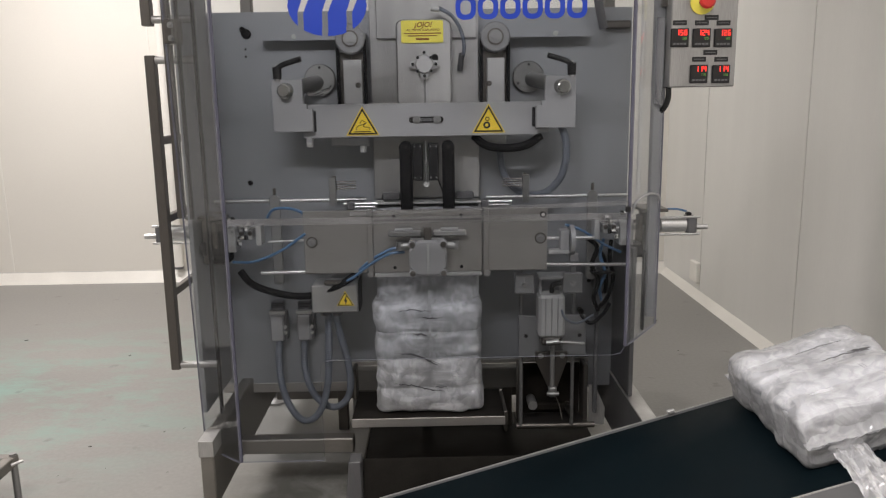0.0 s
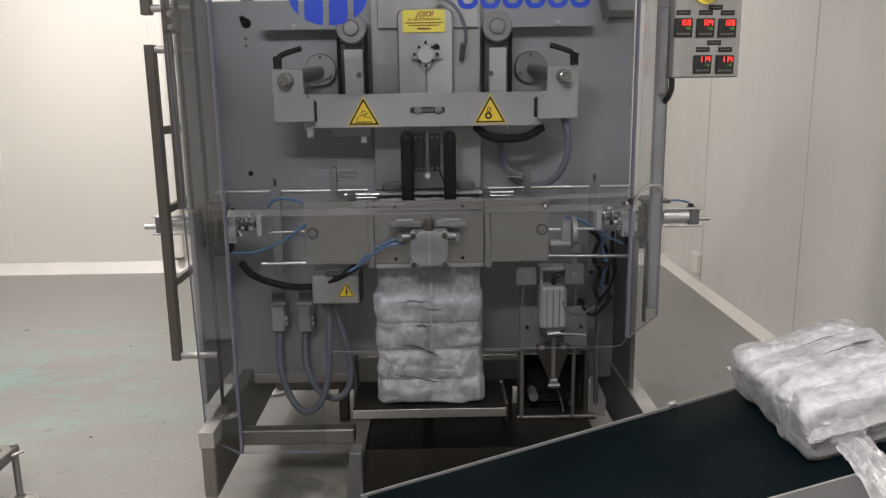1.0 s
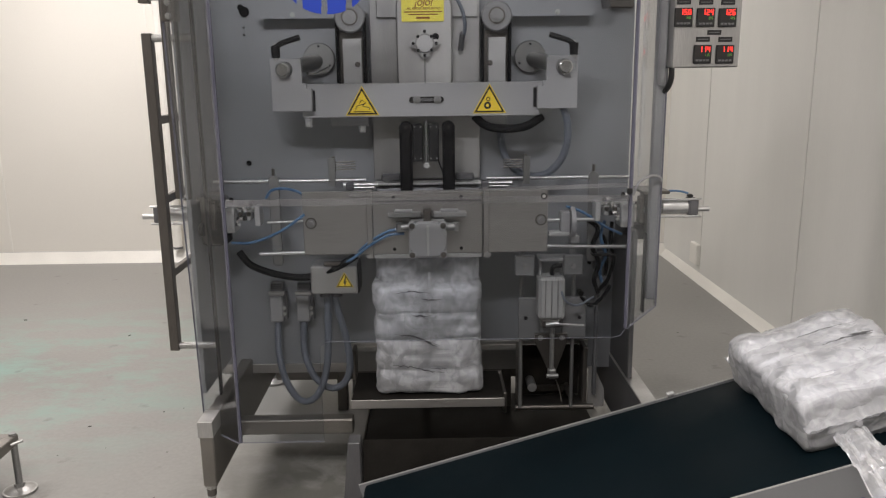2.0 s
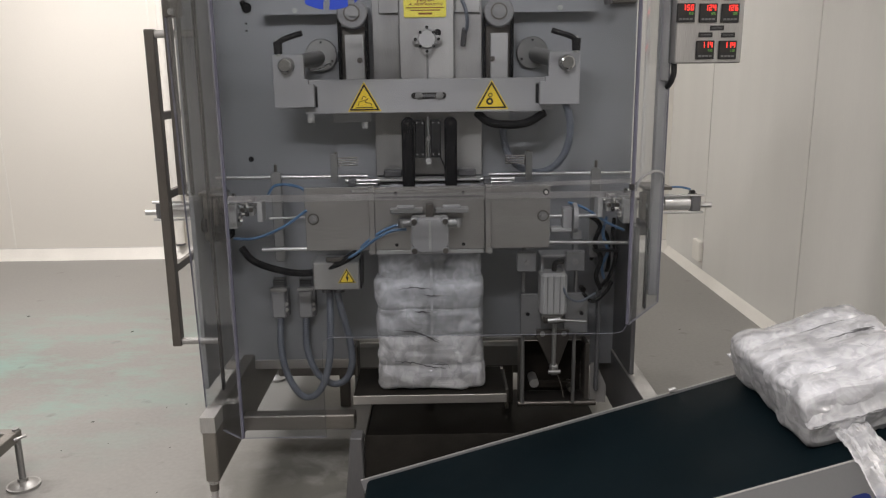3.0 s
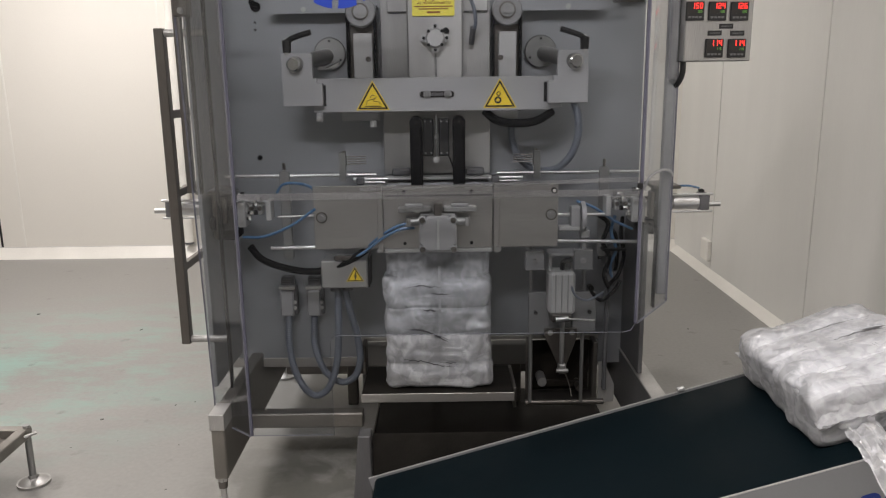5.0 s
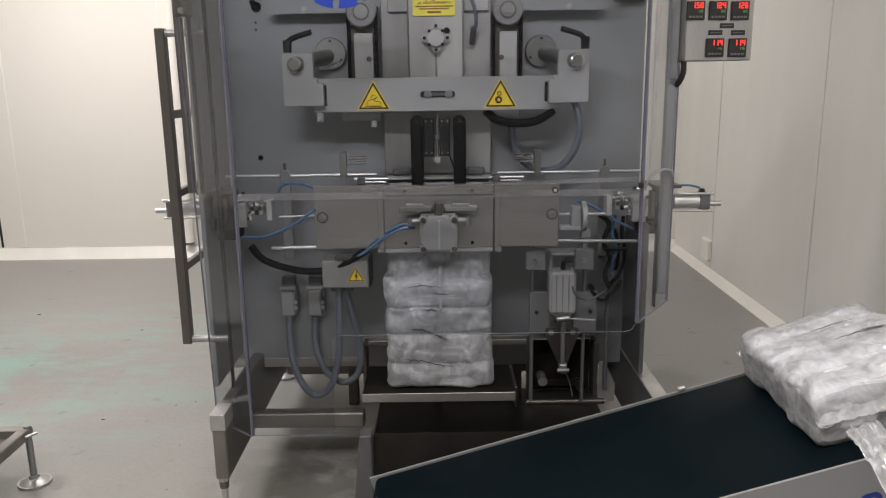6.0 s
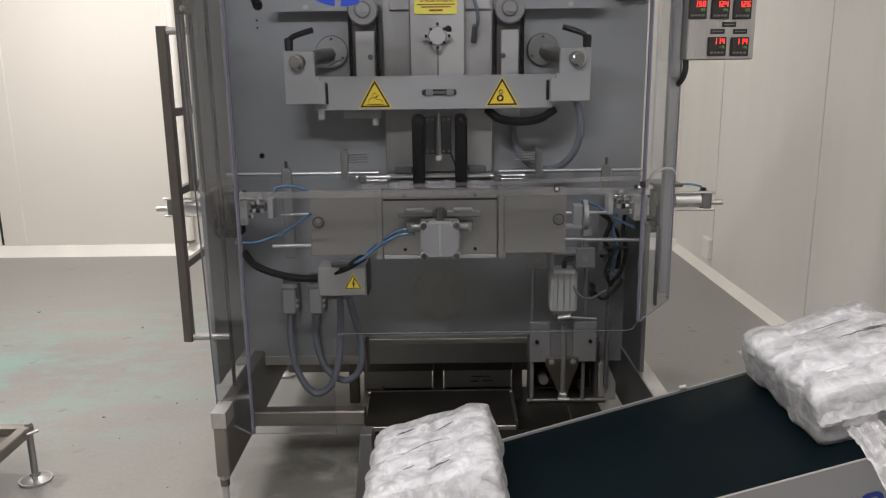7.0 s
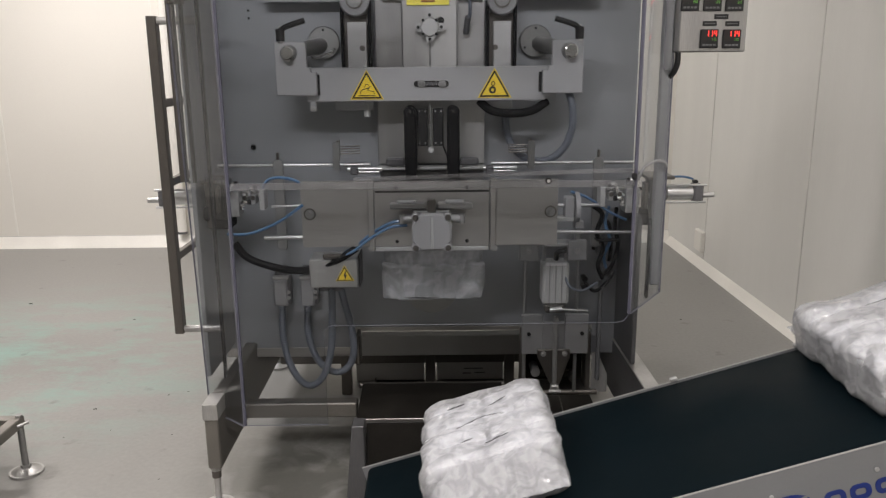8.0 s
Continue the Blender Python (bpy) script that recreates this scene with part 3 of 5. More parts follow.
def triangle(cx, cz, s, y, parent, sign):
    """A yellow warning sticker with a black rim and a simple black sign."""
    h = s * 0.866
    def tri(k):
        return [(cx - s / 2 * k, cz - h / 3 * k), (cx + s / 2 * k, cz - h / 3 * k), (cx, cz + 2 * h / 3 * k)]
    st = part("warning_sticker", plate(tri(1.0), y - 0.0008, y), YELLOW, parent, "yellow triangular warning sticker")
    part("sticker_rim", plate(tri(0.91), y - 0.0012, y - 0.0009), INK, parent)
    part("sticker_field", plate(tri(0.74), y - 0.0016, y - 0.0013), YELLOW, parent)
    y -= 0.0017
    if sign == "bolt":
        bm = plate([(cx - 0.004, cz - 0.001), (cx + 0.003, cz + 0.018), (cx + 0.006, cz + 0.018), (cx + 0.002, cz + 0.004), (cx + 0.007, cz + 0.004), (cx, cz - 0.013), (cx - 0.001, cz - 0.001)], y - 0.0004, y)
    elif sign == "rollers":
        bm = merge(plate(disc_ring(cx - 0.006, cz - 0.006, 0.011), y - 0.0004, y), plate(disc_ring(cx - 0.004, cz + 0.013, 0.007), y - 0.0004, y))
        part("sign_centre", plate(disc_ring(cx - 0.006, cz - 0.006, 0.005), y - 0.0008, y - 0.0005), YELLOW, parent)
        part("sign_centre", plate(disc_ring(cx - 0.004, cz + 0.013, 0.004), y - 0.0008, y - 0.0005), YELLOW, parent)
    else:
        bm = boxes(((cx - 0.026, y - 0.0004, cz - 0.020), (cx + 0.026, y, cz - 0.017)))
        hose([(cx - 0.020, y, cz - 0.014), (cx - 0.016, y, cz - 0.002), (cx + 0.002, y, cz + 0.004), (cx + 0.012, y, cz + 0.010)], 0.0012, bm=bm, segs=5, steps=4)
        hose([(cx + 0.012, y, cz + 0.010), (cx + 0.002, y, cz - 0.002), (cx + 0.02, y, cz - 0.006), (cx + 0.022, y, cz - 0.014)], 0.0012, bm=bm, segs=5, steps=4)
        hose([(cx - 0.008, y, cz + 0.006), (cx - 0.002, y, cz + 0.016), (cx + 0.006, y, cz + 0.012)], 0.0012, bm=bm, segs=5, steps=4)
    part("warning_sign", bm, INK, parent)


triangle(-0.199, 1.231, 0.104, -0.1702, bar, "hot")
triangle(0.195, 1.233, 0.104, -0.1702, bar, "rollers")

for sx in (-1, 1):
    cx = -0.425 if sx < 0 else 0.416
    o = -sx
    notch = [(cx + o * 0.047, 1.300), (cx + o * 0.047, 1.374), (cx - o * 0.047, 1.374), (cx - o * 0.047, 1.216), (cx + o * 0.075, 1.216), (cx + o * 0.075, 1.285), (cx + o * 0.058, 1.285), (cx + o * 0.058, 1.300)]
    bl = part("bracket_block", plate(notch, -0.195, -0.171, bevel=0.0015), ALU, mc, "milled aluminium bracket")
    part("bracket_body", boxes(((cx - 0.04, -0.171, 1.22), (cx + 0.04, -0.13, 1.37)), bevel=0.003), ALU, bl)
    kn = rods(((cx - o * 0.006, -0.225, 1.341), (cx - o * 0.006, -0.195, 1.341), 0.0205), segs=28, bevel=0.004)
    rod(kn, (cx - o * 0.006, -0.198, 1.341), (cx - o * 0.006, -0.195, 1.341), 0.024, 28)
    part("knob", kn, POLISHED, bl, "bright round shaft end")
    part("shaft", rods(((cx - o * 0.006, -0.2, 1.341), (cx + o * 0.07, 0.0, 1.37), 0.024)), STEEL_DULL, mc)
    fl = bmesh.new()
    rod(fl, (cx + o * 0.077, -0.016, 1.376), (cx + o * 0.077, 0.0, 1.376), 0.052, 36, bevel=0.003)
    flo = part("shaft_flange", fl, STEEL_DULL, mc, "round bolted flange")
    for k in range(3):
        a = radians(90 + 120 * k)
        part("flange_hole", plate(disc_ring(cx + o * 0.077 + 0.04 * math.cos(a), 1.376 + 0.04 * math.sin(a), 0.004, 10), -0.018, -0.0155), BLACK, flo)
    # clamping lever: black hub and arm
    hx = cx - o * 0.028 if sx < 0 else cx + 0.034
    lv = bmesh.new()
    rod(lv, (hx, -0.19, 1.376), (hx, -0.19, 1.412), 0.0125, 16, 0.014)
    hose([(hx, -0.19, 1.408), (hx + o * 0.022, -0.192, 1.420), (hx + o * 0.075, -0.195, 1.436)], 0.0085, bm=lv, segs=10, steps=5)
    lev = part("clamp_lever", lv, BLACK, mc, "black clamping lever")
    part("lever_screw", rods(((hx, -0.19, 1.41), (hx, -0.19, 1.420), 0.006)), STEEL, lev)
    part("lever_stud", rods(((hx, -0.19, 1.37), (hx, -0.19, 1.38), 0.009)), STEEL, lev)
part("lock_pin", hose([(-0.368, -0.150, 1.331), (-0.340, -0.160, 1.331), (-0.298, -0.180, 1.344)], 0.006), POLISHED, mc)
part("bar_rear_plate", boxes(((-0.305, -0.12, 1.165), (-0.185, -0.10, 1.20)), bevel=0.002), ALU, mc)
part("bar_rear_plate", boxes(((0.175, -0.12, 1.165), (0.255, -0.10, 1.205)), bevel=0.002), ALU_LIGHT, mc)
for fx in (-0.205, 0.205, 0.235):
    part("tube_fitting", rods(((fx, -0.11, 1.145), (fx, -0.11, 1.168), 0.010)), ALU_LIGHT, mc)

# heat seal fingers under the bar
for fx in (-0.067, 0.067):
    fi = bmesh.new()
    box(fi, (fx - 0.0195, -0.185, 0.975), (fx + 0.0195, -0.13, 1.165), 0.008)
    fo = part("seal_finger", fi, RUBBER, mc, "black rounded sealing finger")
    part("finger_tip", rods(((fx - 0.0185, -0.158, 0.978), (fx + 0.0185, -0.158, 0.978), 0.0275), bevel=0.003), RUBBER, fo)
    part("finger_head", rods(((fx, -0.187, 1.160), (fx, -0.13, 1.160), 0.0205)), RUBBER, fo)
    part("finger_pin", rods(((fx, -0.190, 1.163), (fx, -0.187, 1.163), 0.004)), STEEL_DARK, fo)
for fx in (-0.0295, 0.0205):
    hb = part("heater_block", boxes(((fx - 0.016, -0.165, 1.055), (fx + 0.016, -0.13, 1.172)), bevel=0.002), BLACK, mc)
    for ex in (-0.009, 0.009):
        for ez in (1.065, 1.163):
            part("heater_screw", plate(disc_ring(fx + ex, ez, 0.0028, 8), -0.167, -0.165), STEEL, hb)
part("centre_rod", rods(((-0.0035, -0.17, 1.05), (-0.0035, -0.17, 1.18), 0.004), ((-0.0035, -0.178, 1.115), (-0.0035, -0.165, 1.115), 0.007)), STEEL_DULL, mc)
part("rod_nut", plate(disc_ring(-0.0035, 1.044, 0.010, 8), -0.176, -0.164), ALU_LIGHT, mc)
part("probe_wire", hose([(0.034, -0.150, 1.056), (0.046, -0.160, 1.026), (0.060, -0.170, 0.985), (0.088, -0.170, 0.959)], 0.0025, steps=6, segs=6), BLACK, mc)
# Dark blocks stand in for the shaded openings beside the fingers.
part("dark_gap_block", boxes(((-0.150, -0.118, 0.986), (-0.088, -0.09, 1.012)), ((0.088, -0.118, 0.986), (0.150, -0.09, 1.012)), bevel=0.006), STEEL_POST, mc)

# hoses of the bar
part("power_hose", hose([(0.151, -0.120, 1.192), (0.189, -0.140, 1.162), (0.251, -0.150, 1.153), (0.314, -0.150, 1.161), (0.364, -0.140, 1.190)], 0.0135), RUBBER, mc, "thick black hose")
part("conduit", hose([(0.425, -0.160, 1.222), (0.440, -0.160, 1.172), (0.443, -0.150, 1.109), (0.423, -0.130, 1.044), (0.377, -0.100, 1.000), (0.315, -0.070, 0.998), (0.270, -0.050, 1.034), (0.249, -0.030, 1.083), (0.242, -0.030, 1.146)], 0.0125, ribs=0.0065), HOSE_GREY, mc, "grey corrugated conduit")
part("drop_tube", hose([(0.540, -0.100, 1.648), (0.549, -0.100, 1.589), (0.569, -0.080, 1.522)], 0.014), DARKGREY, mc, "dark grey hanging tube")
part("tube_clip", boxes(((0.585, -0.03, 1.525), (0.67, 0.0, 1.55)), bevel=0.004), STEEL_DARK, mc)

# film spreader rods and combs
for z0, x0, x1, y in ((0.993, -0.69, -0.20, -0.12), (0.993, 0.19, 0.66, -0.12)):
    part("guide_rod", rods(((x0, y, z0), (x1, y, z0), 0.0055)), CHROME, mc, "polished guide rod")
for px in (-0.495, 0.535):
    ha = part("rod_hanger", plate(rounded(px - 0.0165, 0.715, px + 0.0165, 1.012, 0.012), -0.135, -0.122, bevel=0.002), STEEL_DULL, mc)
    part("hanger_pin", rods(((px, -0.128, 1.01), (px, -0.128, 1.035), 0.005)), STEEL_DARK, ha)
for px, d in ((-0.307, 1), (0.318, -1)):
    cb = part("comb", plate(rounded(px - 0.011, 0.975, px + 0.011, 1.066, 0.003), -0.135, -0.123, bevel=0.001), STEEL_DULL, mc)
    part("comb_cap", plate([(px - 0.012, 1.02), (px + 0.012, 1.02), (px + d * 0.004 + 0.006, 1.07), (px + d * 0.004 - 0.004, 1.07)], -0.122, -0.108), STEEL_DARK, cb)
    for k in range(4):
        part("tooth", rods(((px, -0.11 + 0.002 * k, 1.050 - 0.008 * k), (px + d * 0.072, -0.09, 1.050 - 0.008 * k), 0.0022), segs=8), STEEL_DARK, cb)

# rear jaw and its bright lips
part("rear_jaw", boxes(((-0.172, -0.075, 0.80), (0.168, -0.052, 0.965)), bevel=0.002), STEEL_DULL, mc)
part("jaw_lip", boxes(((-0.176, -0.122, 0.974), (0.170, -0.06, 0.982)), bevel=0.002), ALU_LIGHT, mc, "bright lip over the jaw")
for sx in (-1, 1):
    x = 0.215 * sx
    part("lip_rod", rods(((x - 0.055, -0.15, 0.982), (x + 0.055, -0.15, 0.982), 0.008), ((x - 0.03, -0.15, 0.972), (x + 0.045, -0.15, 0.972), 0.006)), CHROME, mc)
    part("rod_clamp", boxes(((x - 0.045, -0.165, 0.965), (x - 0.02, -0.135, 0.99)), bevel=0.003), DARKGREY, mc)

# front jaw carriage
jaw = part("jaw_carriage", boxes(((-0.172, -0.252, 0.777), (0.168, -0.225, 0.972)), bevel=0.002), STEEL_H, mc, "front sealing jaw on its carriage")
for x0, x1 in ((-0.388, -0.190), (0.188, 0.372)):
    part("jaw_plate", boxes(((x0, -0.245, 0.776), (x1, -0.232, 0.974)), bevel=0.0015), STEEL_H, jaw)
for x0 in (-0.190, 0.170):
    part("jaw_rail", boxes(((x0, -0.258, 0.765), (x0 + 0.018, -0.225, 0.978)), bevel=0.002), STEEL_H, jaw)
part("jaw_edge", boxes(((-0.170, -0.256, 0.764), (0.166, -0.235, 0.7765)), bevel=0.002), ALU_LIGHT, jaw, "bright lower jaw edge")
part("jaw_slot", boxes(((-0.168, -0.2535, 0.940), (0.166, -0.2522, 0.946))), INK, jaw)
cx, cz = -0.002, 0.832
octo = [(cx - 0.058, cz - 0.026), (cx - 0.034, cz - 0.053), (cx + 0.034, cz - 0.053), (cx + 0.058, cz - 0.026), (cx + 0.058, cz + 0.024), (cx + 0.030, cz + 0.056), (cx - 0.030, cz + 0.056), (cx - 0.058, cz + 0.024)]
part("valve_base", boxes(((cx - 0.056, -0.290, cz - 0.051), (cx + 0.056, -0.262, cz + 0.052)), bevel=0.006), ALU_LIGHT, jaw)
part("valve_block", plate(octo, -0.315, -0.2905, bevel=0.005), ALU, jaw, "light eight-sided air cylinder")
part("valve_seam", boxes(((cx - 0.004, -0.3185, cz - 0.045), (cx + 0.004, -0.3155, cz + 0.046)), bevel=0.001), ALU_LIGHT, jaw)
for ex in (-1, 1):
    for ez in (-1, 1):
        part("valve_lug", rods(((cx + ex * 0.047, -0.318, cz + ez * 0.045), (cx + ex * 0.047, -0.262, cz + ez * 0.045), 0.0115), segs=20, bevel=0.002), ALU, jaw, "round bolt boss")
        part("valve_bolt", merge(plate(disc_ring(cx + ex * 0.047, cz + ez * 0.045, 0.0085, 16), -0.3195, -0.3182), rods(((cx + ex * 0.047, -0.3235, cz + ez * 0.045), (cx + ex * 0.047, -0.3182, cz + ez * 0.045), 0.0055), segs=6)), STEEL_DARK, jaw)
    part("jaw_bracket", boxes(((cx + ex * 0.069 - 0.052, -0.29, 0.897), (cx + ex * 0.069 + 0.05, -0.255, 0.913)), bevel=0.003), STEEL_DULL, jaw)
    part("jaw_bracket", boxes(((cx + ex * 0.07 - 0.03, -0.29, 0.913), (cx + ex * 0.07 + 0.024, -0.27, 0.922)), bevel=0.002), ALU, jaw)
    part("side_port", merge(rods(((cx + ex * 0.082, -0.285, 0.868), (cx + ex * 0.058, -0.285, 0.868), 0.013)), rods(((cx + ex * 0.086, -0.285, 0.855), (cx + ex * 0.086, -0.285, 0.882), 0.011))), STEEL_DULL, jaw)
    for hz in (0.955, 0.793):
        part("jaw_hole", plate(disc_ring(cx + ex * 0.104, hz, 0.0055, 12), -0.254, -0.2525), BLACK, jaw)
part("top_link", boxes(((-0.014, -0.30, 0.886), (0.01, -0.262, 0.925)), bevel=0.003), STEEL_DARK, jaw)
part("link_bar", boxes(((-0.056, -0.295, 0.880), (0.052, -0.265, 0.893)), bevel=0.003), STEEL_DULL, jaw)
for px, pz in ((-0.363, 0.877), (0.350, 0.878)):
    part("bolt_seat", plate(disc_ring(px, pz, 0.018), -0.2475, -0.2452), STEEL_DARK, jaw)
    part("jaw_bolt", bolt(px, -0.2475, pz, 0.0095, 0.009), STEEL_DULL, jaw, "hexagon bolt with washer")
part("edge_pin", rods(((-0.185, -0.262, 0.772), (-0.185, -0.225, 0.772), 0.008), ((0.183, -0.262, 0.772), (0.183, -0.225, 0.772), 0.010)), STEEL, jaw)
part("wiring_box", boxes(((-0.375, -0.235, 0.645), (-0.228, -0.13, 0.735)), bevel=0.004), STEEL, jaw, "steel wiring box with a yellow sticker")
part("box_handle", boxes(((-0.332, -0.24, 0.737), (-0.255, -0.225, 0.752)), bevel=0.003), STEEL_DARK, jaw)
part("box_shadow_lip", boxes(((-0.227, -0.232, 0.648), (-0.222, -0.14, 0.745)), bevel=0.001), BLACK, jaw)
triangle(-0.268, 0.684, 0.056, -0.2352, jaw, "bolt")
for px, pz in ((-0.30, 0.636), (-0.34, 0.636)):
    part("box_gland", rods(((px, -0.18, pz - 0.012), (px, -0.18, pz + 0.012), 0.017)), DARKGREY, jaw)
part("air_tube", hose([(-0.074, -0.270, 0.860), (-0.119, -0.270, 0.854), (-0.174, -0.250, 0.822), (-0.226, -0.240, 0.781), (-0.267, -0.230, 0.754)], 0.0045), HOSE_BLUE, jaw, "blue air tube")
part("air_tube", hose([(-0.074, -0.275, 0.847), (-0.123, -0.275, 0.841), (-0.183, -0.260, 0.806), (-0.236, -0.250, 0.765), (-0.276, -0.235, 0.744)], 0.0045), HOSE_BLUE, jaw, "blue air tube")
part("tube_sleeve", hose([(-0.230, -0.240, 0.770), (-0.286, -0.230, 0.734), (-0.351, -0.220, 0.705), (-0.426, -0.210, 0.696), (-0.508, -0.200, 0.710), (-0.572, -0.190, 0.735), (-0.608, -0.180, 0.775)], 0.0115), RUBBER, jaw, "thick black hose")
part("air_tube", hose([(-0.624, -0.200, 0.809), (-0.551, -0.220, 0.814), (-0.460, -0.240, 0.852), (-0.382, -0.250, 0.905)], 0.0045), HOSE_BLUE, jaw, "blue air tube")
part("air_tube", hose([(-0.510, -0.190, 0.949), (-0.489, -0.200, 0.974), (-0.457, -0.200, 0.980), (-0.413, -0.200, 0.972), (-0.378, -0.200, 0.950)], 0.0045), HOSE_BLUE, jaw, "blue air tube")
part("guide_rod", rods(((-0.537, -0.200, 0.772), (-0.385, -0.200, 0.773), 0.006)), CHROME, mc, "polished guide rod")
part("guide_rod", rods(((0.374, -0.200, 0.783), (0.634, -0.200, 0.778), 0.006)), CHROME, mc, "polished guide rod")
part("guide_rod", rods(((-0.508, -0.200, 0.873), (-0.380, -0.200, 0.876), 0.0035)), CHROME, mc, "polished guide rod")

# side cylinders that close the jaw
for sx in (-1, 1):
    def mx(x):
        return x * sx
    ox = -0.003
    cyl = part("side_cylinder", rods(((mx(0.74) + ox, -0.2, 0.905), (mx(0.82) + ox, -0.2, 0.905), 0.0235)), CHROME, mc, "bright side cylinder")
    part("end_cap", boxes(((min(mx(0.82), mx(0.852)) + ox, -0.226, 0.877), (max(mx(0.82), mx(0.852)) + ox, -0.174, 0.934)), bevel=0.006), DARKGREY, cyl)
    part("cap_knob", boxes(((min(mx(0.822), mx(0.838)) + ox, -0.21, 0.935), (max(mx(0.822), mx(0.838)) + ox, -0.19, 0.945)), bevel=0.003), BLACK, cyl)
    part("tie_rod", rods(((mx(0.70) + ox, -0.222, 0.878), (mx(0.86) + ox, -0.222, 0.878), 0.004)), CHROME, cyl)
    part("tie_rod", rods(((mx(0.70) + ox, -0.222, 0.932), (mx(0.86) + ox, -0.222, 0.932), 0.004)), CHROME, cyl)
    part("piston_rod", rods(((mx(0.60) + ox, -0.2, 0.897), (mx(0.892) + ox, -0.2, 0.897), 0.0085)), CHROME, cyl)
    brk = boxes(((min(mx(0.66), mx(0.745)), -0.26, 0.955), (max(mx(0.66), mx(0.745)), -0.14, 0.965)), ((min(mx(0.685), mx(0.70)), -0.25, 0.815), (max(mx(0.685), mx(0.70)), -0.14, 0.955)), bevel=0.002)
    part("cylinder_bracket", brk, STEEL_DARK, mc)
    hb = part("hinge_block", boxes(((min(mx(0.605), mx(0.648)), -0.225, 0.845), (max(mx(0.605), mx(0.648)), -0.16, 0.925)), bevel=0.003), ALU_LIGHT, mc)
    for ez in (0.86, 0.91):
        part("block_bolt", bolt(mx(0.618), -0.225, ez, 0.006, 0.004), STEEL, hb)
        part("block_bolt", bolt(mx(0.637), -0.225, ez, 0.006, 0.004), STEEL, hb)
    part("cross_head", boxes(((min(mx(0.525), mx(0.542)), -0.22, 0.865), (max(mx(0.525), mx(0.542)), -0.17, 0.928)), bevel=0.002), ALU_LIGHT, mc)
    part("cross_link", boxes(((min(mx(0.54), mx(0.60)), -0.205, 0.905), (max(mx(0.54), mx(0.60)), -0.185, 0.925)), bevel=0.004), ALU, mc)
    part("lower_mount", boxes(((min(mx(0.64), mx(0.72)), -0.20, 0.80), (max(mx(0.64), mx(0.72)), -0.12, 0.845)), bevel=0.006), RUBBER, mc)
    part("feed_tube", hose([(mx(0.82), -0.2, 0.948), (mx(0.78), -0.21, 0.957), (mx(0.73), -0.2, 0.952), (mx(0.69), -0.18, 0.93)], 0.0035, segs=8), HOSE_BLUE, mc, "blue air tube")

# push-in fittings, clamps and loose tubes by the side cylinders
def fitting(x, y, z, turn):
    """A bright elbow fitting: hexagon foot, bent neck, collar and dark release ring."""
    f = part("elbow_fitting", merge(rods(((x, y, z - 0.012), (x, y, z - 0.002), 0.0085), segs=6), hose([(x, y, z - 0.004), (x, y, z + 0.008), (x + turn * 0.008, y - 0.006, z + 0.013), (x + turn * 0.022, y - 0.010, z + 0.013)], 0.0065, steps=5)), POLISHED, mc, "bright elbow fitting")
    part("release_ring", rods(((x + turn * 0.020, y - 0.010, z + 0.013), (x + turn * 0.028, y - 0.011, z + 0.013), 0.0078)), BLACK, f)


for sx in (-1, 1):
    for fx, fy, fz in ((0.572, -0.225, 0.925), (0.592, -0.230, 0.882), (0.628, -0.235, 0.940)):
        fitting(sx * fx, fy, fz, -sx)
    part("rod_clamp", boxes(*[((min(sx * a, sx * (a + 0.014)), -0.224, 0.884), (max(sx * a, sx * (a + 0.014)), -0.178, 0.914)) for a in (0.552, 0.578)], bevel=0.003), ALU_LIGHT, mc)
    part("clamp_screw", merge(*[bolt(sx * (a + 0.007), -0.224, 0.905, 0.005, 0.004) for a in (0.552, 0.578)]), STEEL_DARK, mc)
    part("upper_rod", rods(((sx * 0.545, -0.2, 0.918), (sx * 0.66, -0.2, 0.918), 0.006)), POLISHED, mc, "polished rod")
    part("side_lug", boxes(((min(sx * 0.655, sx * 0.668), -0.255, 0.862), (max(sx * 0.655, sx * 0.668), -0.215, 0.945)), bevel=0.003), STEEL_DARK, mc)
part("loose_tube", hose([(0.520, -0.14, 0.855), (0.545, -0.17, 0.830), (0.532, -0.16, 0.770), (0.556, -0.15, 0.715), (0.540, -0.16, 0.660), (0.560, -0.14, 0.610)], 0.0075), RUBBER, mc, "black hanging tube")
part("loose_tube", hose([(0.575, -0.13, 0.850), (0.560, -0.15, 0.800), (0.578, -0.15, 0.740), (0.563, -0.14, 0.690), (0.574, -0.12, 0.640)], 0.0055), HOSE_BLUE, mc, "blue hanging air tube")
part("loose_tube", hose([(0.600, -0.13, 0.845), (0.590, -0.16, 0.790), (0.604, -0.15, 0.725), (0.590, -0.14, 0.655), (0.566, -0.12, 0.615)], 0.0065), RUBBER, mc, "black hanging tube")
part("tube_tie", boxes(((0.528, -0.178, 0.742), (0.606, -0.138, 0.749)), bevel=0.002), BLACK, mc)

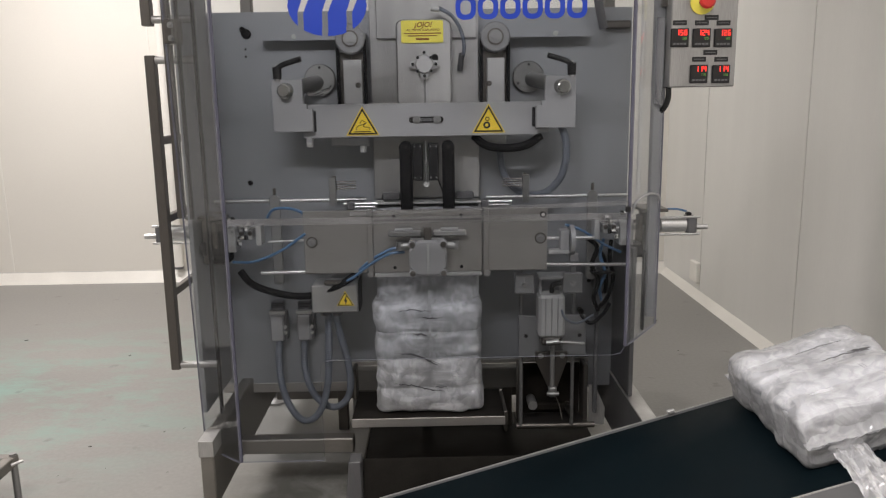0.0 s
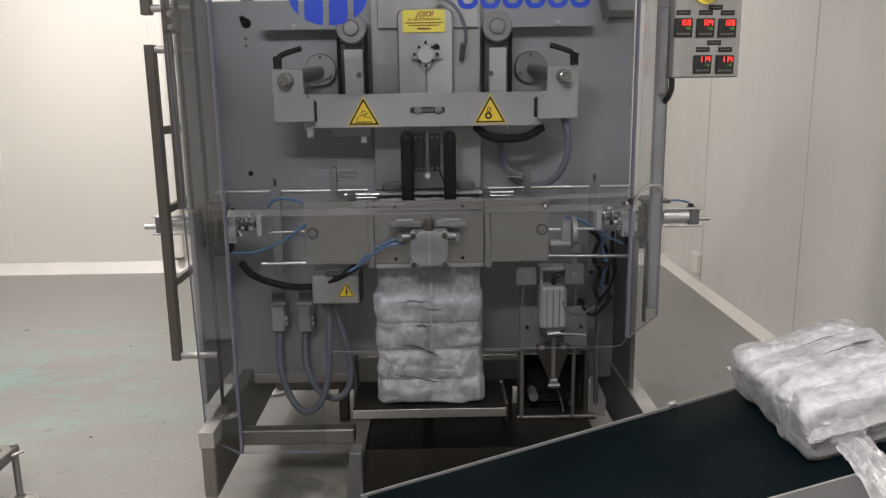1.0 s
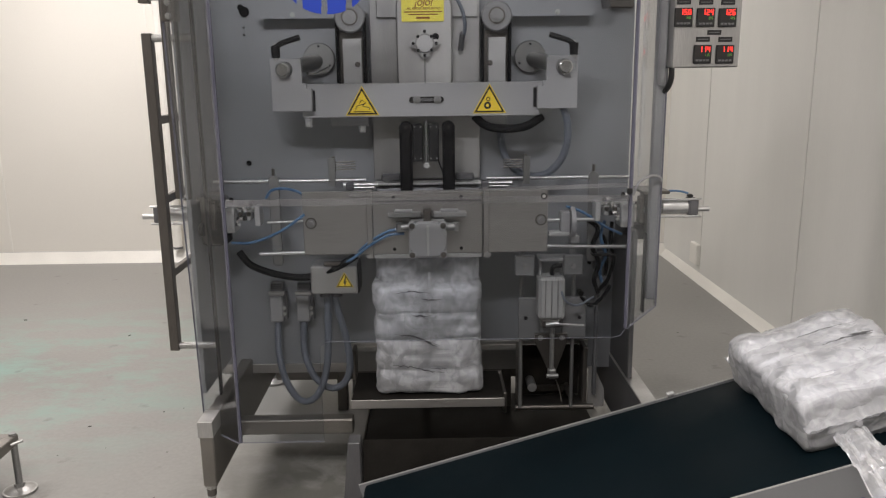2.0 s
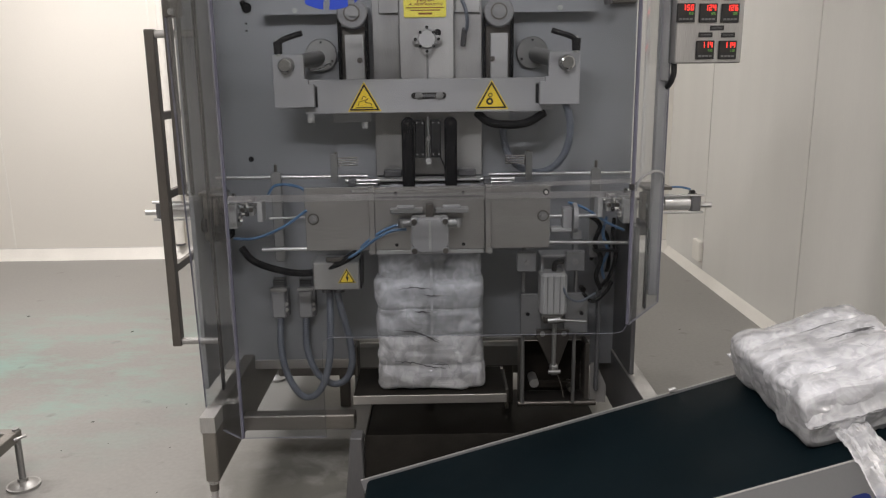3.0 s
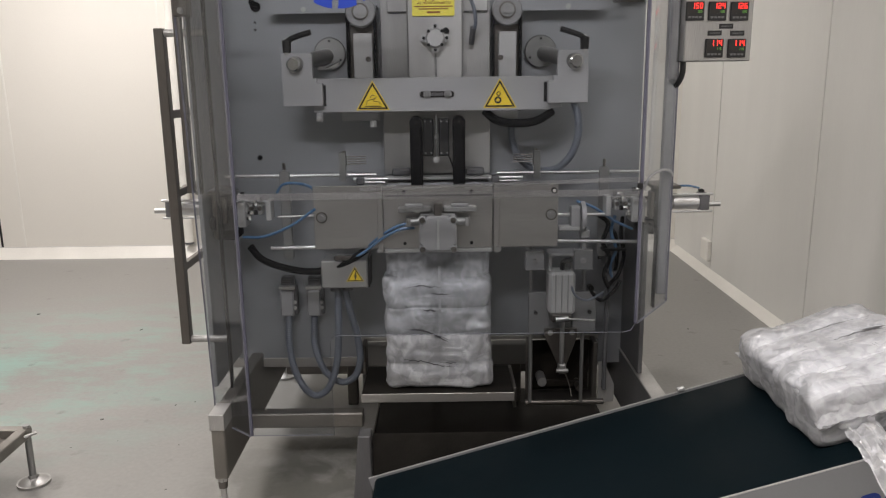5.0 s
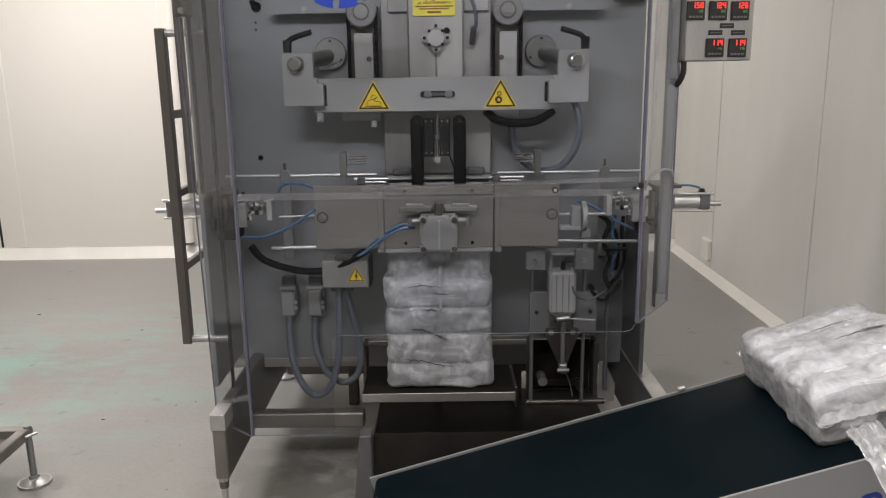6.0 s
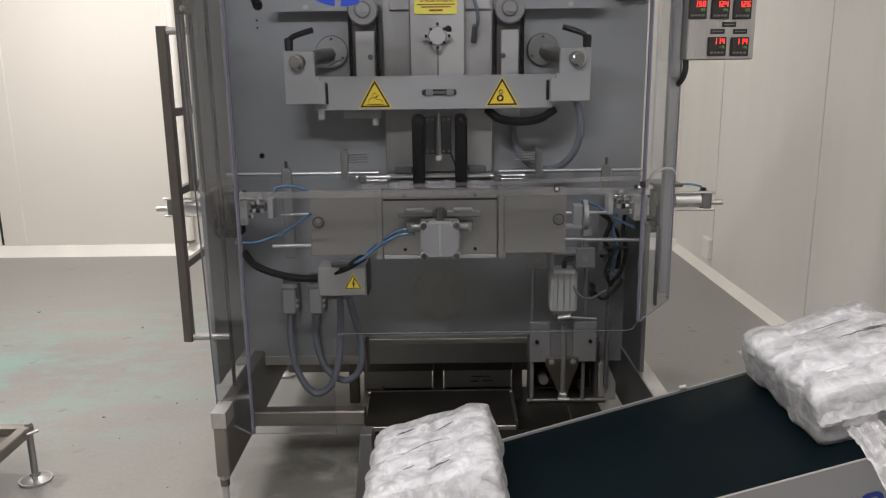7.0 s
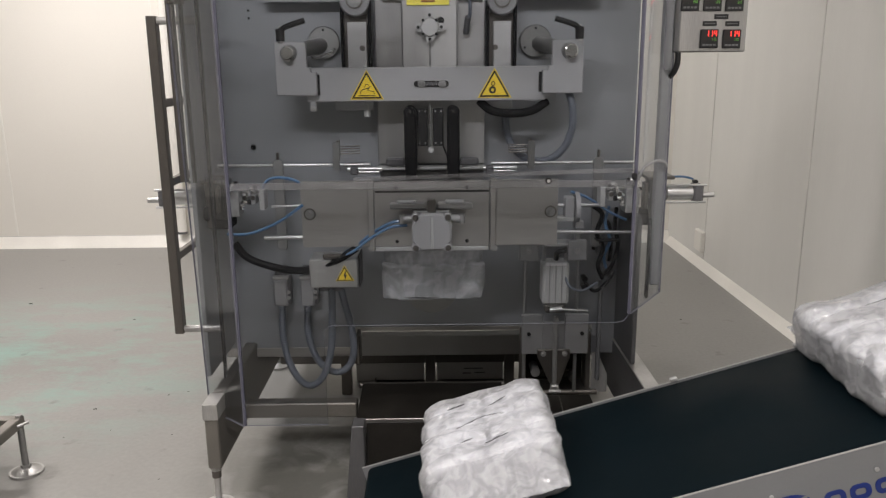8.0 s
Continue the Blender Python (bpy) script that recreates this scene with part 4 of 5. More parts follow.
# electrical plugs on the plate and their conduits
for px in (-0.527, -0.435):
    soc = part("socket", boxes(((px - 0.022, -0.03, 0.585), (px + 0.022, 0.0, 0.63)), bevel=0.003), DARKGREY, mc)
    for k in range(3):
        part("socket_rib", boxes(((px - 0.019, -0.032, 0.611 + 0.006 * k), (px + 0.019, -0.030, 0.614 + 0.006 * k))), BLACK, soc)
    part("latch", boxes(((px - 0.028, -0.05, 0.590), (px + 0.028, -0.03, 0.602)), bevel=0.002), STEEL, soc, "steel latch")
    pg = part("plug", boxes(((px - 0.025, -0.052, 0.495), (px + 0.022, -0.002, 0.588)), bevel=0.005), ALU, mc, "grey industrial plug")
    part("plug_latch", boxes(((px + 0.022, -0.045, 0.50), (px + 0.034, -0.015, 0.60)), bevel=0.003), DARKGREY, pg)
    part("plug_screw", rods(((px + 0.026, -0.052, 0.545), (px + 0.026, -0.03, 0.545), 0.006), ((px + 0.026, -0.052, 0.525), (px + 0.026, -0.03, 0.525), 0.006)), STEEL, pg)
part("plug_conduit", hose([(-0.527, -0.030, 0.505), (-0.529, -0.050, 0.401), (-0.510, -0.080, 0.316), (-0.473, -0.100, 0.249), (-0.430, -0.110, 0.227), (-0.384, -0.120, 0.264), (-0.353, -0.130, 0.357), (-0.339, -0.160, 0.478), (-0.333, -0.170, 0.623)], 0.0125, ribs=0.0065), HOSE_GREY, mc, "grey corrugated conduit")
part("plug_conduit", hose([(-0.439, -0.030, 0.503), (-0.441, -0.040, 0.385), (-0.407, -0.060, 0.298), (-0.350, -0.080, 0.263), (-0.301, -0.090, 0.285), (-0.278, -0.100, 0.348), (-0.282, -0.120, 0.447), (-0.299, -0.150, 0.546), (-0.313, -0.160, 0.627)], 0.0125, ribs=0.0065), HOSE_GREY, mc, "grey corrugated conduit")

# guide block of the side cylinder
gb = part("guide_block", boxes(((-0.690, -0.245, 0.838), (-0.632, -0.215, 0.955)), bevel=0.004), BLACK, mc, "dark guide block")
part("block_lip", boxes(((-0.715, -0.255, 0.955), (-0.625, -0.205, 0.966)), bevel=0.002), DARKGREY, gb)
part("block_knob", rods(((-0.705, -0.25, 0.862), (-0.690, -0.25, 0.862), 0.022), bevel=0.003), BLACK, gb)

# bag tray that tips forward
HINGE = (0, -0.06, 0.305)
tray = part("bag_tray", boxes(((-0.255, -0.30, 0.300), (0.235, -0.06, 0.309)), ((-0.255, -0.300, 0.286), (-0.251, -0.06, 0.300)), ((0.231, -0.300, 0.286), (0.235, -0.06, 0.300)), bevel=0.001), SHADE_STEEL, mc, "worn steel tray, near-black for shade, that holds the bag up")
part("tray_lip", boxes(((-0.255, -0.304, 0.283), (0.235, -0.3005, 0.312)), bevel=0.001), STEEL_H, tray, "bright bent front lip")
part("tray_rail", rods(((-0.265, -0.05, 0.297), (0.245, -0.05, 0.297), 0.010)), STEEL_DARK, tray)
part("tray_link", boxes(((0.236, -0.26, 0.24), (0.246, -0.08, 0.31)), bevel=0.002), STEEL_DARK, tray)
part("tray_arm", boxes(((-0.272, -0.09, 0.29), (-0.258, -0.02, 0.40)), bevel=0.003), STEEL_DARK, mc)

# drop mechanism: air cylinder, slide, fork
cy = part("air_cylinder", boxes(((0.352, -0.215, 0.540), (0.438, -0.135, 0.682)), bevel=0.009), ALU_LIGHT, mc, "ribbed aluminium air cylinder")
for k in range(3):
    part("cylinder_groove", boxes(((0.372 + 0.02 * k, -0.2165, 0.548), (0.376 + 0.02 * k, -0.2145, 0.675)), bevel=0.0005), STEEL_DULL, cy)
part("cylinder_head", boxes(((0.352, -0.21, 0.735), (0.448, -0.14, 0.745)), bevel=0.002), ALU, cy)
for px in (0.36, 0.43):
    part("head_rod", rods(((px, -0.175, 0.68), (px, -0.175, 0.738), 0.006)), ALU, cy)
part("cylinder_foot", boxes(((0.362, -0.21, 0.512), (0.428, -0.14, 0.541)), bevel=0.006), STEEL_DARK, cy)
part("fitting_elbow", hose([(0.395, -0.2, 0.69), (0.398, -0.205, 0.715), (0.425, -0.205, 0.722)], 0.008), BLACK, cy)
part("foot_valve", merge(rods(((0.375, -0.225, 0.528), (0.415, -0.225, 0.532), 0.008)), rods(((0.41, -0.225, 0.530), (0.50, -0.22, 0.522), 0.004))), CHROME, cy)
part("cylinder_tube", hose([(0.42, -0.2, 0.66), (0.435, -0.22, 0.61), (0.48, -0.2, 0.585), (0.54, -0.16, 0.60)], 0.004), HOSE_GREY, mc)
for px in (0.275, 0.43):
    mb = part("mount_block", boxes(((px, -0.215, 0.690), (px + 0.062, -0.19, 0.755)), bevel=0.003), GREY_PLATE, mc)
    part("mount_bolt", bolt(px + 0.03, -0.215, 0.722, 0.007, 0.005), STEEL_DULL, mb)
for px in (0.305, 0.480):
    part("guide_rod", rods(((px, -0.126, 0.20), (px, -0.126, 0.79), 0.0065)), STEEL_DULL, mc, "steel slide rod")
slide = part("slide_plate", boxes(((0.294, -0.150, 0.456), (0.364, -0.135, 0.597)), ((0.364, -0.14, 0.456), (0.44, -0.135, 0.57)), ((0.44, -0.150, 0.456), (0.519, -0.135, 0.597)), bevel=0.002), GREY_PLATE, mc, "grey slide plate on two rods")
for px in (0.318, 0.497):
    part("slide_bolt", rods(((px, -0.157, 0.53), (px, -0.149, 0.53), 0.0065)), BLACK, slide)
part("fork", plate([(0.347, 0.478), (0.456, 0.478), (0.456, 0.45), (0.420, 0.345), (0.395, 0.345), (0.347, 0.45)], -0.168, -0.156, bevel=0.002), STEEL_DARK, slide)
for px in (0.366, 0.438):
    part("fork_bolt", bolt(px, -0.168, 0.464, 0.0065, 0.004), STEEL, slide)
part("slide_rod", rods(((0.403, -0.18, 0.35), (0.403, -0.18, 0.60), 0.008)), STEEL_DULL, slide)
part("clevis", boxes(((0.391, -0.192, 0.325), (0.418, -0.165, 0.36)), bevel=0.005), STEEL_DULL, slide)
part("clevis_pin", rods(((0.385, -0.19, 0.338), (0.424, -0.19, 0.338), 0.007)), STEEL_DULL, slide)
part("pull_wire", hose([(0.412, -0.19, 0.335), (0.425, -0.20, 0.30), (0.432, -0.22, 0.26)], 0.002, segs=6), STEEL_DARK, slide)
# well of the linkage
part("link_well", boxes(((0.300, -0.09, 0.19), (0.318, -0.02, 0.40)), ((0.525, -0.09, 0.19), (0.542, -0.02, 0.40)), ((0.300, -0.11, 0.185), (0.542, -0.02, 0.20)), bevel=0.003), STEEL_DARK, mc)
# Plate closing the recess, with the recess's shade in its colour.
part("link_back", boxes(((0.318, -0.02, 0.20), (0.525, -0.008, 0.384)), bevel=0.001), DARK_SHADE_DIRT, mc, "near-black plate for the shade behind the linkage")
part("link_shaft", rods(((0.29, -0.12, 0.195), (0.56, -0.12, 0.195), 0.010)), STEEL_DARK, mc)
part("link_knob", rods(((0.35, -0.10, 0.26), (0.35, -0.03, 0.26), 0.016)), STEEL_DULL, mc)
part("link_knob", rods(((0.48, -0.10, 0.235), (0.48, -0.03, 0.235), 0.012)), STEEL_DARK, mc)
part("link_arm", boxes(((0.36, -0.06, 0.225), (0.50, -0.045, 0.25)), bevel=0.003), DARK_SHADE_DIRT, mc)
part("well_cheek", plate([(0.545, 0.185), (0.60, 0.185), (0.60, 0.25), (0.565, 0.33), (0.545, 0.33)], -0.10, -0.09), STEEL, mc)
part("post", boxes(((0.553, -0.13, 0.24), (0.566, -0.11, 0.60)), bevel=0.003), DARKGREY, mc)

# valve cluster beside the cylinder
part("ring_disc", rods(((0.448, -0.2, 0.862), (0.462, -0.2, 0.862), 0.048), segs=28), ALU, mc)
part("stop_block", boxes(((0.415, -0.225, 0.832), (0.446, -0.19, 0.898)), bevel=0.003), ALU, mc)
part("stop_foot", boxes(((0.378, -0.225, 0.820), (0.446, -0.19, 0.835)), bevel=0.003), ALU_LIGHT, mc)
part("stop_shaft", rods(((0.37, -0.2, 0.868), (0.53, -0.2, 0.868), 0.006)), CHROME, mc)
part("hinge_lug", boxes(((0.455, -0.19, 0.735), (0.475, -0.17, 0.815)), ((0.45, -0.2, 0.79), (0.482, -0.17, 0.818)), bevel=0.004), ALU, mc)
part("valve", boxes(((0.545, -0.12, 0.68), (0.58, -0.08, 0.76)), ((0.55, -0.125, 0.61), (0.60, -0.08, 0.66)), bevel=0.006), DARKGREY, mc)
part("valve_hose", hose([(0.535, -0.10, 0.70), (0.545, -0.13, 0.79), (0.57, -0.13, 0.80), (0.585, -0.12, 0.76), (0.59, -0.11, 0.68), (0.575, -0.10, 0.62)], 0.0065), RUBBER, mc, "thick black hose")
part("valve_hose", hose([(0.50, -0.15, 0.60), (0.53, -0.17, 0.575), (0.575, -0.15, 0.60), (0.60, -0.13, 0.63)], 0.006), RUBBER, mc)
for k in range(2):
    part("air_port", rods(((0.525, -0.03, 0.545 + 0.03 * k), (0.525, -0.0, 0.545 + 0.03 * k), 0.010)), BLACK, mc)
part("valve_tube", hose([(0.435, -0.200, 0.912), (0.490, -0.200, 0.891), (0.562, -0.190, 0.844), (0.620, -0.180, 0.815)], 0.0045), HOSE_BLUE, mc, "blue air tube")

# ---- acrylic guards ----
GF, GB = -0.486, -0.480
GX = 0.565


def sheet(name, corners, thick, parent, label, top=2.1, lean=0.0):
    """A bent-off acrylic side sheet between two plan points, z0 at each."""
    (xa, ya, za), (xb, yb, zb) = corners
    n = Vector((yb - ya, xa - xb, 0)).normalized() * thick
    bm = bmesh.new()
    a = [bm.verts.new(v) for v in ((xa, ya, za), (xb, yb, zb), (xb, yb, top), (xa + lean, ya, top))]
    b = [bm.verts.new(v.co + n) for v in a]
    bm.faces.new(a), bm.faces.new(b[::-1])
    for i in range(4):
        bm.faces.new((a[i], b[i], b[(i + 1) % 4], a[(i + 1) % 4])).material_index = 1
    return part(name, bm, [ACRYLIC, ACRYLIC_EDGE], parent, label, smooth=False)


gz = [(-GX, 0.262), (-0.318, 0.262), (-0.318, 0.548), (-0.314, 0.562), (-0.304, 0.570), (-0.29, 0.573), (0.53, 0.573), (0.552, 0.578), (GX, 0.60), (GX, 2.1), (-GX, 2.1)]
gf = plate(gz, GF, GB)
gf.faces.ensure_lookup_table()
for f in gf.faces:
    f.material_index = 0 if abs(f.normal.y) > 0.9 else 1
gd = part("guard_front", gf, [ACRYLIC, ACRYLIC_EDGE], mc, "clear acrylic front guard", smooth=False)
sheet("guard_side", ((-0.690, -0.40, 0.275), (-GX, GF, 0.262)), 0.006, mc, "clear acrylic side guard", lean=-0.034)
sheet("guard_side", ((GX, GF, 0.60), (0.672, -0.40, 0.640)), 0.006, mc, "clear acrylic side guard")
for sx, z0 in ((-1, 0.262), (1, 0.60)):
    part("guard_bend", boxes(((sx * GX - 0.005, GF - 0.002, z0), (sx * GX + 0.005, GB + 0.002, 2.1)), bevel=0.002), ACRYLIC_EDGE_DARK, gd, "dark bent acrylic edge")
    # seals, post and strip behind the side sheet
    if sx < 0:
        part("guard_seal", boxes(((-0.684, -0.405, 0.98), (-0.678, -0.385, 2.1))), BLACK, mc, "thin black rubber seal")
        part("guard_seal", boxes(((-0.641, -0.40, 0.38), (-0.635, -0.38, 2.1))), BLACK, mc, "thin black rubber seal")
    else:
        part("guard_post", boxes(((0.645, -0.40, 0.66), (0.672, -0.37, 2.1)), bevel=0.003), ALU, mc, "upright steel guard post")
        # White strip stands in for a bright reflection in the bent sheet.
        part("guard_strip", boxes(((0.602, -0.415, 1.03), (0.613, -0.405, 2.1)), bevel=0.002), COVE, mc, "white strip painted for a reflection in the guard")
        part("guard_seal", boxes(((0.635, -0.40, 0.62), (0.641, -0.38, 0.86))), BLACK, mc, "thin black rubber seal")
    hg = part("guard_hinge", boxes(((min(sx * 0.675, sx * 0.715), -0.41, 1.47), (max(sx * 0.675, sx * 0.715), -0.37, 1.535)), bevel=0.003), STEEL_DARK, mc)
    for hz in (1.485, 1.52):
        part("hinge_bolt", bolt(sx * 0.695, -0.41, hz, 0.006, 0.005), STEEL, hg)
# stiffening strips across the front
part("guard_strip", boxes(((-GX + 0.01, GF - 0.0065, 0.972), (GX - 0.005, GF - 0.0005, 0.990)), bevel=0.001), ACRYLIC_STRIP, gd, "clear stiffening strip")
part("guard_strip", merge(plate([(-0.215, 0.995), (GX - 0.005, 1.012), (GX - 0.005, 1.024), (-0.215, 1.004)], GF - 0.0062, GF - 0.0005)), ACRYLIC_STRIP, gd, "clear stiffening strip")
ring = merge(rods(((0.322, GF - 0.009, 0.990), (0.322, GF, 0.990), 0.0085)))
part("guard_button", ring, BLACK, gd)
part("button_centre", rods(((0.322, GF - 0.0105, 0.990), (0.322, GF - 0.008, 0.990), 0.005)), ALU_LIGHT, gd)
part("guard_latch", boxes(((0.552, GF - 0.012, 0.992), (0.566, GF, 1.008)), bevel=0.002), BLACK, gd)
part("latch_loop", hose([(0.575, -0.47, 0.985), (0.59, -0.47, 1.02), (0.63, -0.44, 1.035), (0.66, -0.42, 1.03), (0.672, -0.41, 1.015)], 0.004), ALU, mc)
part("pull_strap", boxes(((0.640, -0.43, 1.285), (0.662, -0.424, 1.52)), bevel=0.002), ACRYLIC_STRIP, mc)
# maker's sign on the guard: emblem and lettering
def emblem(cx, cz, hx, hz, y, cell, m=None):
    """A blue oval cut by three wave-shaped openings, as one thin sheet."""
    waves = [[(-0.70 + 0.62 * k, -1.1), (-0.68 + 0.62 * k, -0.2), (-0.55 + 0.62 * k, 0.22), (-0.25 + 0.62 * k, 0.5), (0.05 + 0.62 * k, 0.62)] for k in range(3)]

    def cut(u, v):
        for w in waves:
            for (a, b), (c, d) in zip(w, w[1:]):
                s = max(0, min(1, ((u - a) * (c - a) + (v - b) * (d - b)) / ((c - a) ** 2 + (d - b) ** 2)))
                if math.hypot(u - a - s * (c - a), v - b - s * (d - b)) < 0.075 + 0.05 * max(0, v):
                    return True
        return False

    bm, made = bmesh.new(), {}
    for i in range(-int(hx / cell), int(hx / cell) + 1):
        for j in range(-int(hz / cell), int(hz / cell) + 1):
            u, v = i * cell / hx, j * cell / hz
            if u * u + v * v < 1 and not cut(u, v):
                q = []
                for di, dj in ((0, 0), (1, 0), (1, 1), (0, 1)):
                    key = (i + di, j + dj)
                    if key not in made:
                        made[key] = bm.verts.new((cx + (key[0] - 0.5) * cell, y, cz + (key[1] - 0.5) * cell))
                    q.append(made[key])
                bm.faces.new(q)
    g = bmesh.ops.extrude_face_region(bm, geom=bm.faces[:])
    bmesh.ops.translate(bm, verts=[v for v in g["geom"] if isinstance(v, bmesh.types.BMVert)], vec=(0, -0.0006, 0))
    if m is not None:
        bmesh.ops.transform(bm, matrix=m, verts=bm.verts)
    return bm


part("emblem", emblem(-0.254, 1.556, 0.104, 0.078, GF - 0.0005, 0.0017), BLUE_PAINT, gd, "blue oval emblem with wave cut-outs", smooth=False)
gx0, gpitch = 0.085, 0.0592
for k in range(6):
    a = gx0 + gpitch * k
    r = rounded(a, 1.515, a + 0.054, 1.577, 0.022, 6)
    i = rounded(a + 0.013, 1.528, a + 0.041, 1.564, 0.012, 6)
    bm = bmesh.new()
    vo = [[bm.verts.new((x, y, z)) for x, z in pts] for y in (GF - 0.0018, GF - 0.0005) for pts in (r, i)]
    n = len(r)
    for q in range(n):
        p = (q + 1) % n
        bm.faces.new((vo[0][q], vo[0][p], vo[1][p], vo[1][q]))
        bm.faces.new((vo[2][q], vo[2][p], vo[3][p], vo[3][q]))
        bm.faces.new((vo[0][q], vo[0][p], vo[2][p], vo[2][q]))
        bm.faces.new((vo[1][q], vo[1][p], vo[3][p], vo[3][q]))
    part("sign_shape", bm, BLUE_PAINT, gd)

# caution sticker on the column cover
st = part("caution_sticker", plate(rounded(-0.074, 1.484, 0.058, 1.552, 0.004), -0.1045, -0.1035), YELLOW_LIGHT, mc, "yellow rectangular caution sticker")
part("caution_word", lettering("¡OJO!", -0.006, -0.1048, 1.538, 0.022, 0.0006, italic=0.25, width=0.056), INK_RED, st)
part("caution_line", lettering("AL PEDIR REPUESTO", -0.006, -0.1048, 1.5225, 0.0095, 0.0002, italic=0.25, width=0.106), INK_RED, st)
for w, h, z in ((0.118, 0.0035, 1.5125), (0.092, 0.0035, 1.505), (0.042, 0.006, 1.495)):
    part("caution_line", boxes(((-0.007 - w / 2, -0.1052, z - h / 2), (-0.007 + w / 2, -0.1046, z + h / 2))), INK_RED, st)

# ---- side ladder ----
for z0, z1 in ((0.495, 1.445), (1.527, 2.15)):
    ld = part("side_ladder", boxes(((-0.806, -0.322, z0), (-0.778, -0.292, z1)), bevel=0.002), STEEL_DARK, mc, "square-tube steel ladder on the side")
    part("stile", boxes(((-0.806, 0.13, z0), (-0.778, 0.16, z1)), bevel=0.002), STEEL_DARK, ld)
    for rz in ((1.20, 0.965, 0.735) if z0 < 1 else (1.78, 2.0)):
        part("rung", boxes(((-0.801, -0.292, rz - 0.012), (-0.783, 0.13, rz + 0.012)), bevel=0.002), STEEL_DARK, ld)
    for az in ((z0 + 0.013, z1 - 0.013) if z0 < 1 else (z0 + 0.018,)):
        part("ladder_arm", rods(((-0.778, -0.307, az), (-0.655, -0.307, az), 0.011)), STEEL, ld)
        part("ladder_arm", rods(((-0.778, 0.145, az), (-0.655, 0.145, az), 0.011)), STEEL, ld)
part("ladder_post", boxes(((-0.744, -0.335, 0.972), (-0.723, -0.311, 2.1)), bevel=0.003), STEEL_DARK, mc)

# ---- control panel ----
cp = part("control_panel", boxes(((0.672, -0.45, 1.331), (0.853, -0.36, 1.85)), bevel=0.003), STEEL, mc, "brushed steel panel with five temperature displays")
part("panel_arm", boxes(((0.655, -0.41, 1.55), (0.672, -0.37, 1.62))), STEEL_DARK, mc)
part("panel_cable", hose([(0.68, -0.42, 1.34), (0.68, -0.42, 1.30), (0.672, -0.40, 1.27), (0.655, -0.36, 1.25)], 0.008), BLACK, mc)
ES = (0.753, 1.555)
part("stop_collar", rods(((ES[0], -0.4495, ES[1]), (ES[0], -0.456, ES[1]), 0.032), segs=32), YELLOW_LIGHT, cp, "yellow collar")
part("stop_stem", rods(((ES[0] + 0.003, -0.456, ES[1] + 0.001), (ES[0] + 0.003, -0.478, ES[1] + 0.001), 0.013)), BLACK, cp)
part("stop_button", rods(((ES[0] + 0.003, -0.478, ES[1] + 0.001), (ES[0] + 0.003, -0.492, ES[1] + 0.001), 0.0215), segs=32, bevel=0.005), RED, cp, "red emergency stop button")
SEGS = {"0": "abcdef", "1": "bc", "2": "abged", "3": "abgcd", "4": "fgbc", "5": "afgcd", "6": "afgedc"}


def digits(text, x, z, h, y):
    """Seven-segment figures, x being the right end."""
    bm = bmesh.new()
    w, s = h * 0.52, h * 0.14
    for i, ch in enumerate(reversed(text)):
        x1 = x - i * w * 1.42
        x0, m = x1 - w, z + h / 2
        place = {"a": (x0, z + h - s, x1, z + h), "g": (x0, m - s / 2, x1, m + s / 2), "d": (x0, z, x1, z + s), "b": (x1 - s, m, x1, z + h),
                 "c": (x1 - s, z, x1, m), "f": (x0, m, x0 + s, z + h), "e": (x0, z, x0 + s, m)}
        for sg in SEGS[ch]:
            a, b, c, d = place[sg]
            box(bm, (a, y - 0.0006, b), (c, y, d))
    return bm


for text, low, (dx, dz) in (("150", "150", (0.695, 1.463)), ("124", "125", (0.755, 1.462)), ("126", "125", (0.814, 1.461)),
                       ("114", "115", (0.752, 1.366)), ("114", "115", (0.813, 1.365))):
    part("display", boxes(((dx - 0.0245, -0.456, dz - 0.0245), (dx + 0.0245, -0.4498, dz + 0.0245)), bevel=0.0015), BLACK, cp, "black temperature controller")
    part("display_window", boxes(((dx - 0.021, -0.4565, dz - 0.006), (dx + 0.021, -0.4562, dz + 0.022))), INK, cp)
    part("red_digits", digits(text, dx + 0.019, dz + 0.006, 0.0145, -0.4567), LED, cp, "glowing red figures")
    part("green_digits", digits(low, dx + 0.018, dz - 0.005, 0.0065, -0.4567), LED_GREEN, cp, "glowing green figures")
    part("display_keys", boxes(*[((dx - 0.018 + 0.0095 * k, -0.4572, dz - 0.0185), (dx - 0.011 + 0.0095 * k, -0.456, dz - 0.0135)) for k in range(4)]), DARKGREY, cp)
    part("name_tag", boxes(((dx - 0.019, -0.452, dz + 0.033), (dx + 0.019, -0.4498, dz + 0.046)), bevel=0.0008), BLACK, cp, "small black name tag")
    part("tag_line", boxes(((dx - 0.014, -0.4524, dz + 0.0385), (dx + 0.014, -0.4521, dz + 0.0405))), DARKGREY, cp)
for tx, tz in ((0.781, 1.515), (0.782, 1.423)):
    part("name_tag", boxes(((tx - 0.019, -0.452, tz - 0.0065), (tx + 0.019, -0.4498, tz + 0.0065)), bevel=0.0008), BLACK, cp, "small black name tag")
    part("tag_line", boxes(((tx - 0.014, -0.4524, tz - 0.001), (tx + 0.014, -0.4521, tz + 0.001))), DARKGREY, cp)

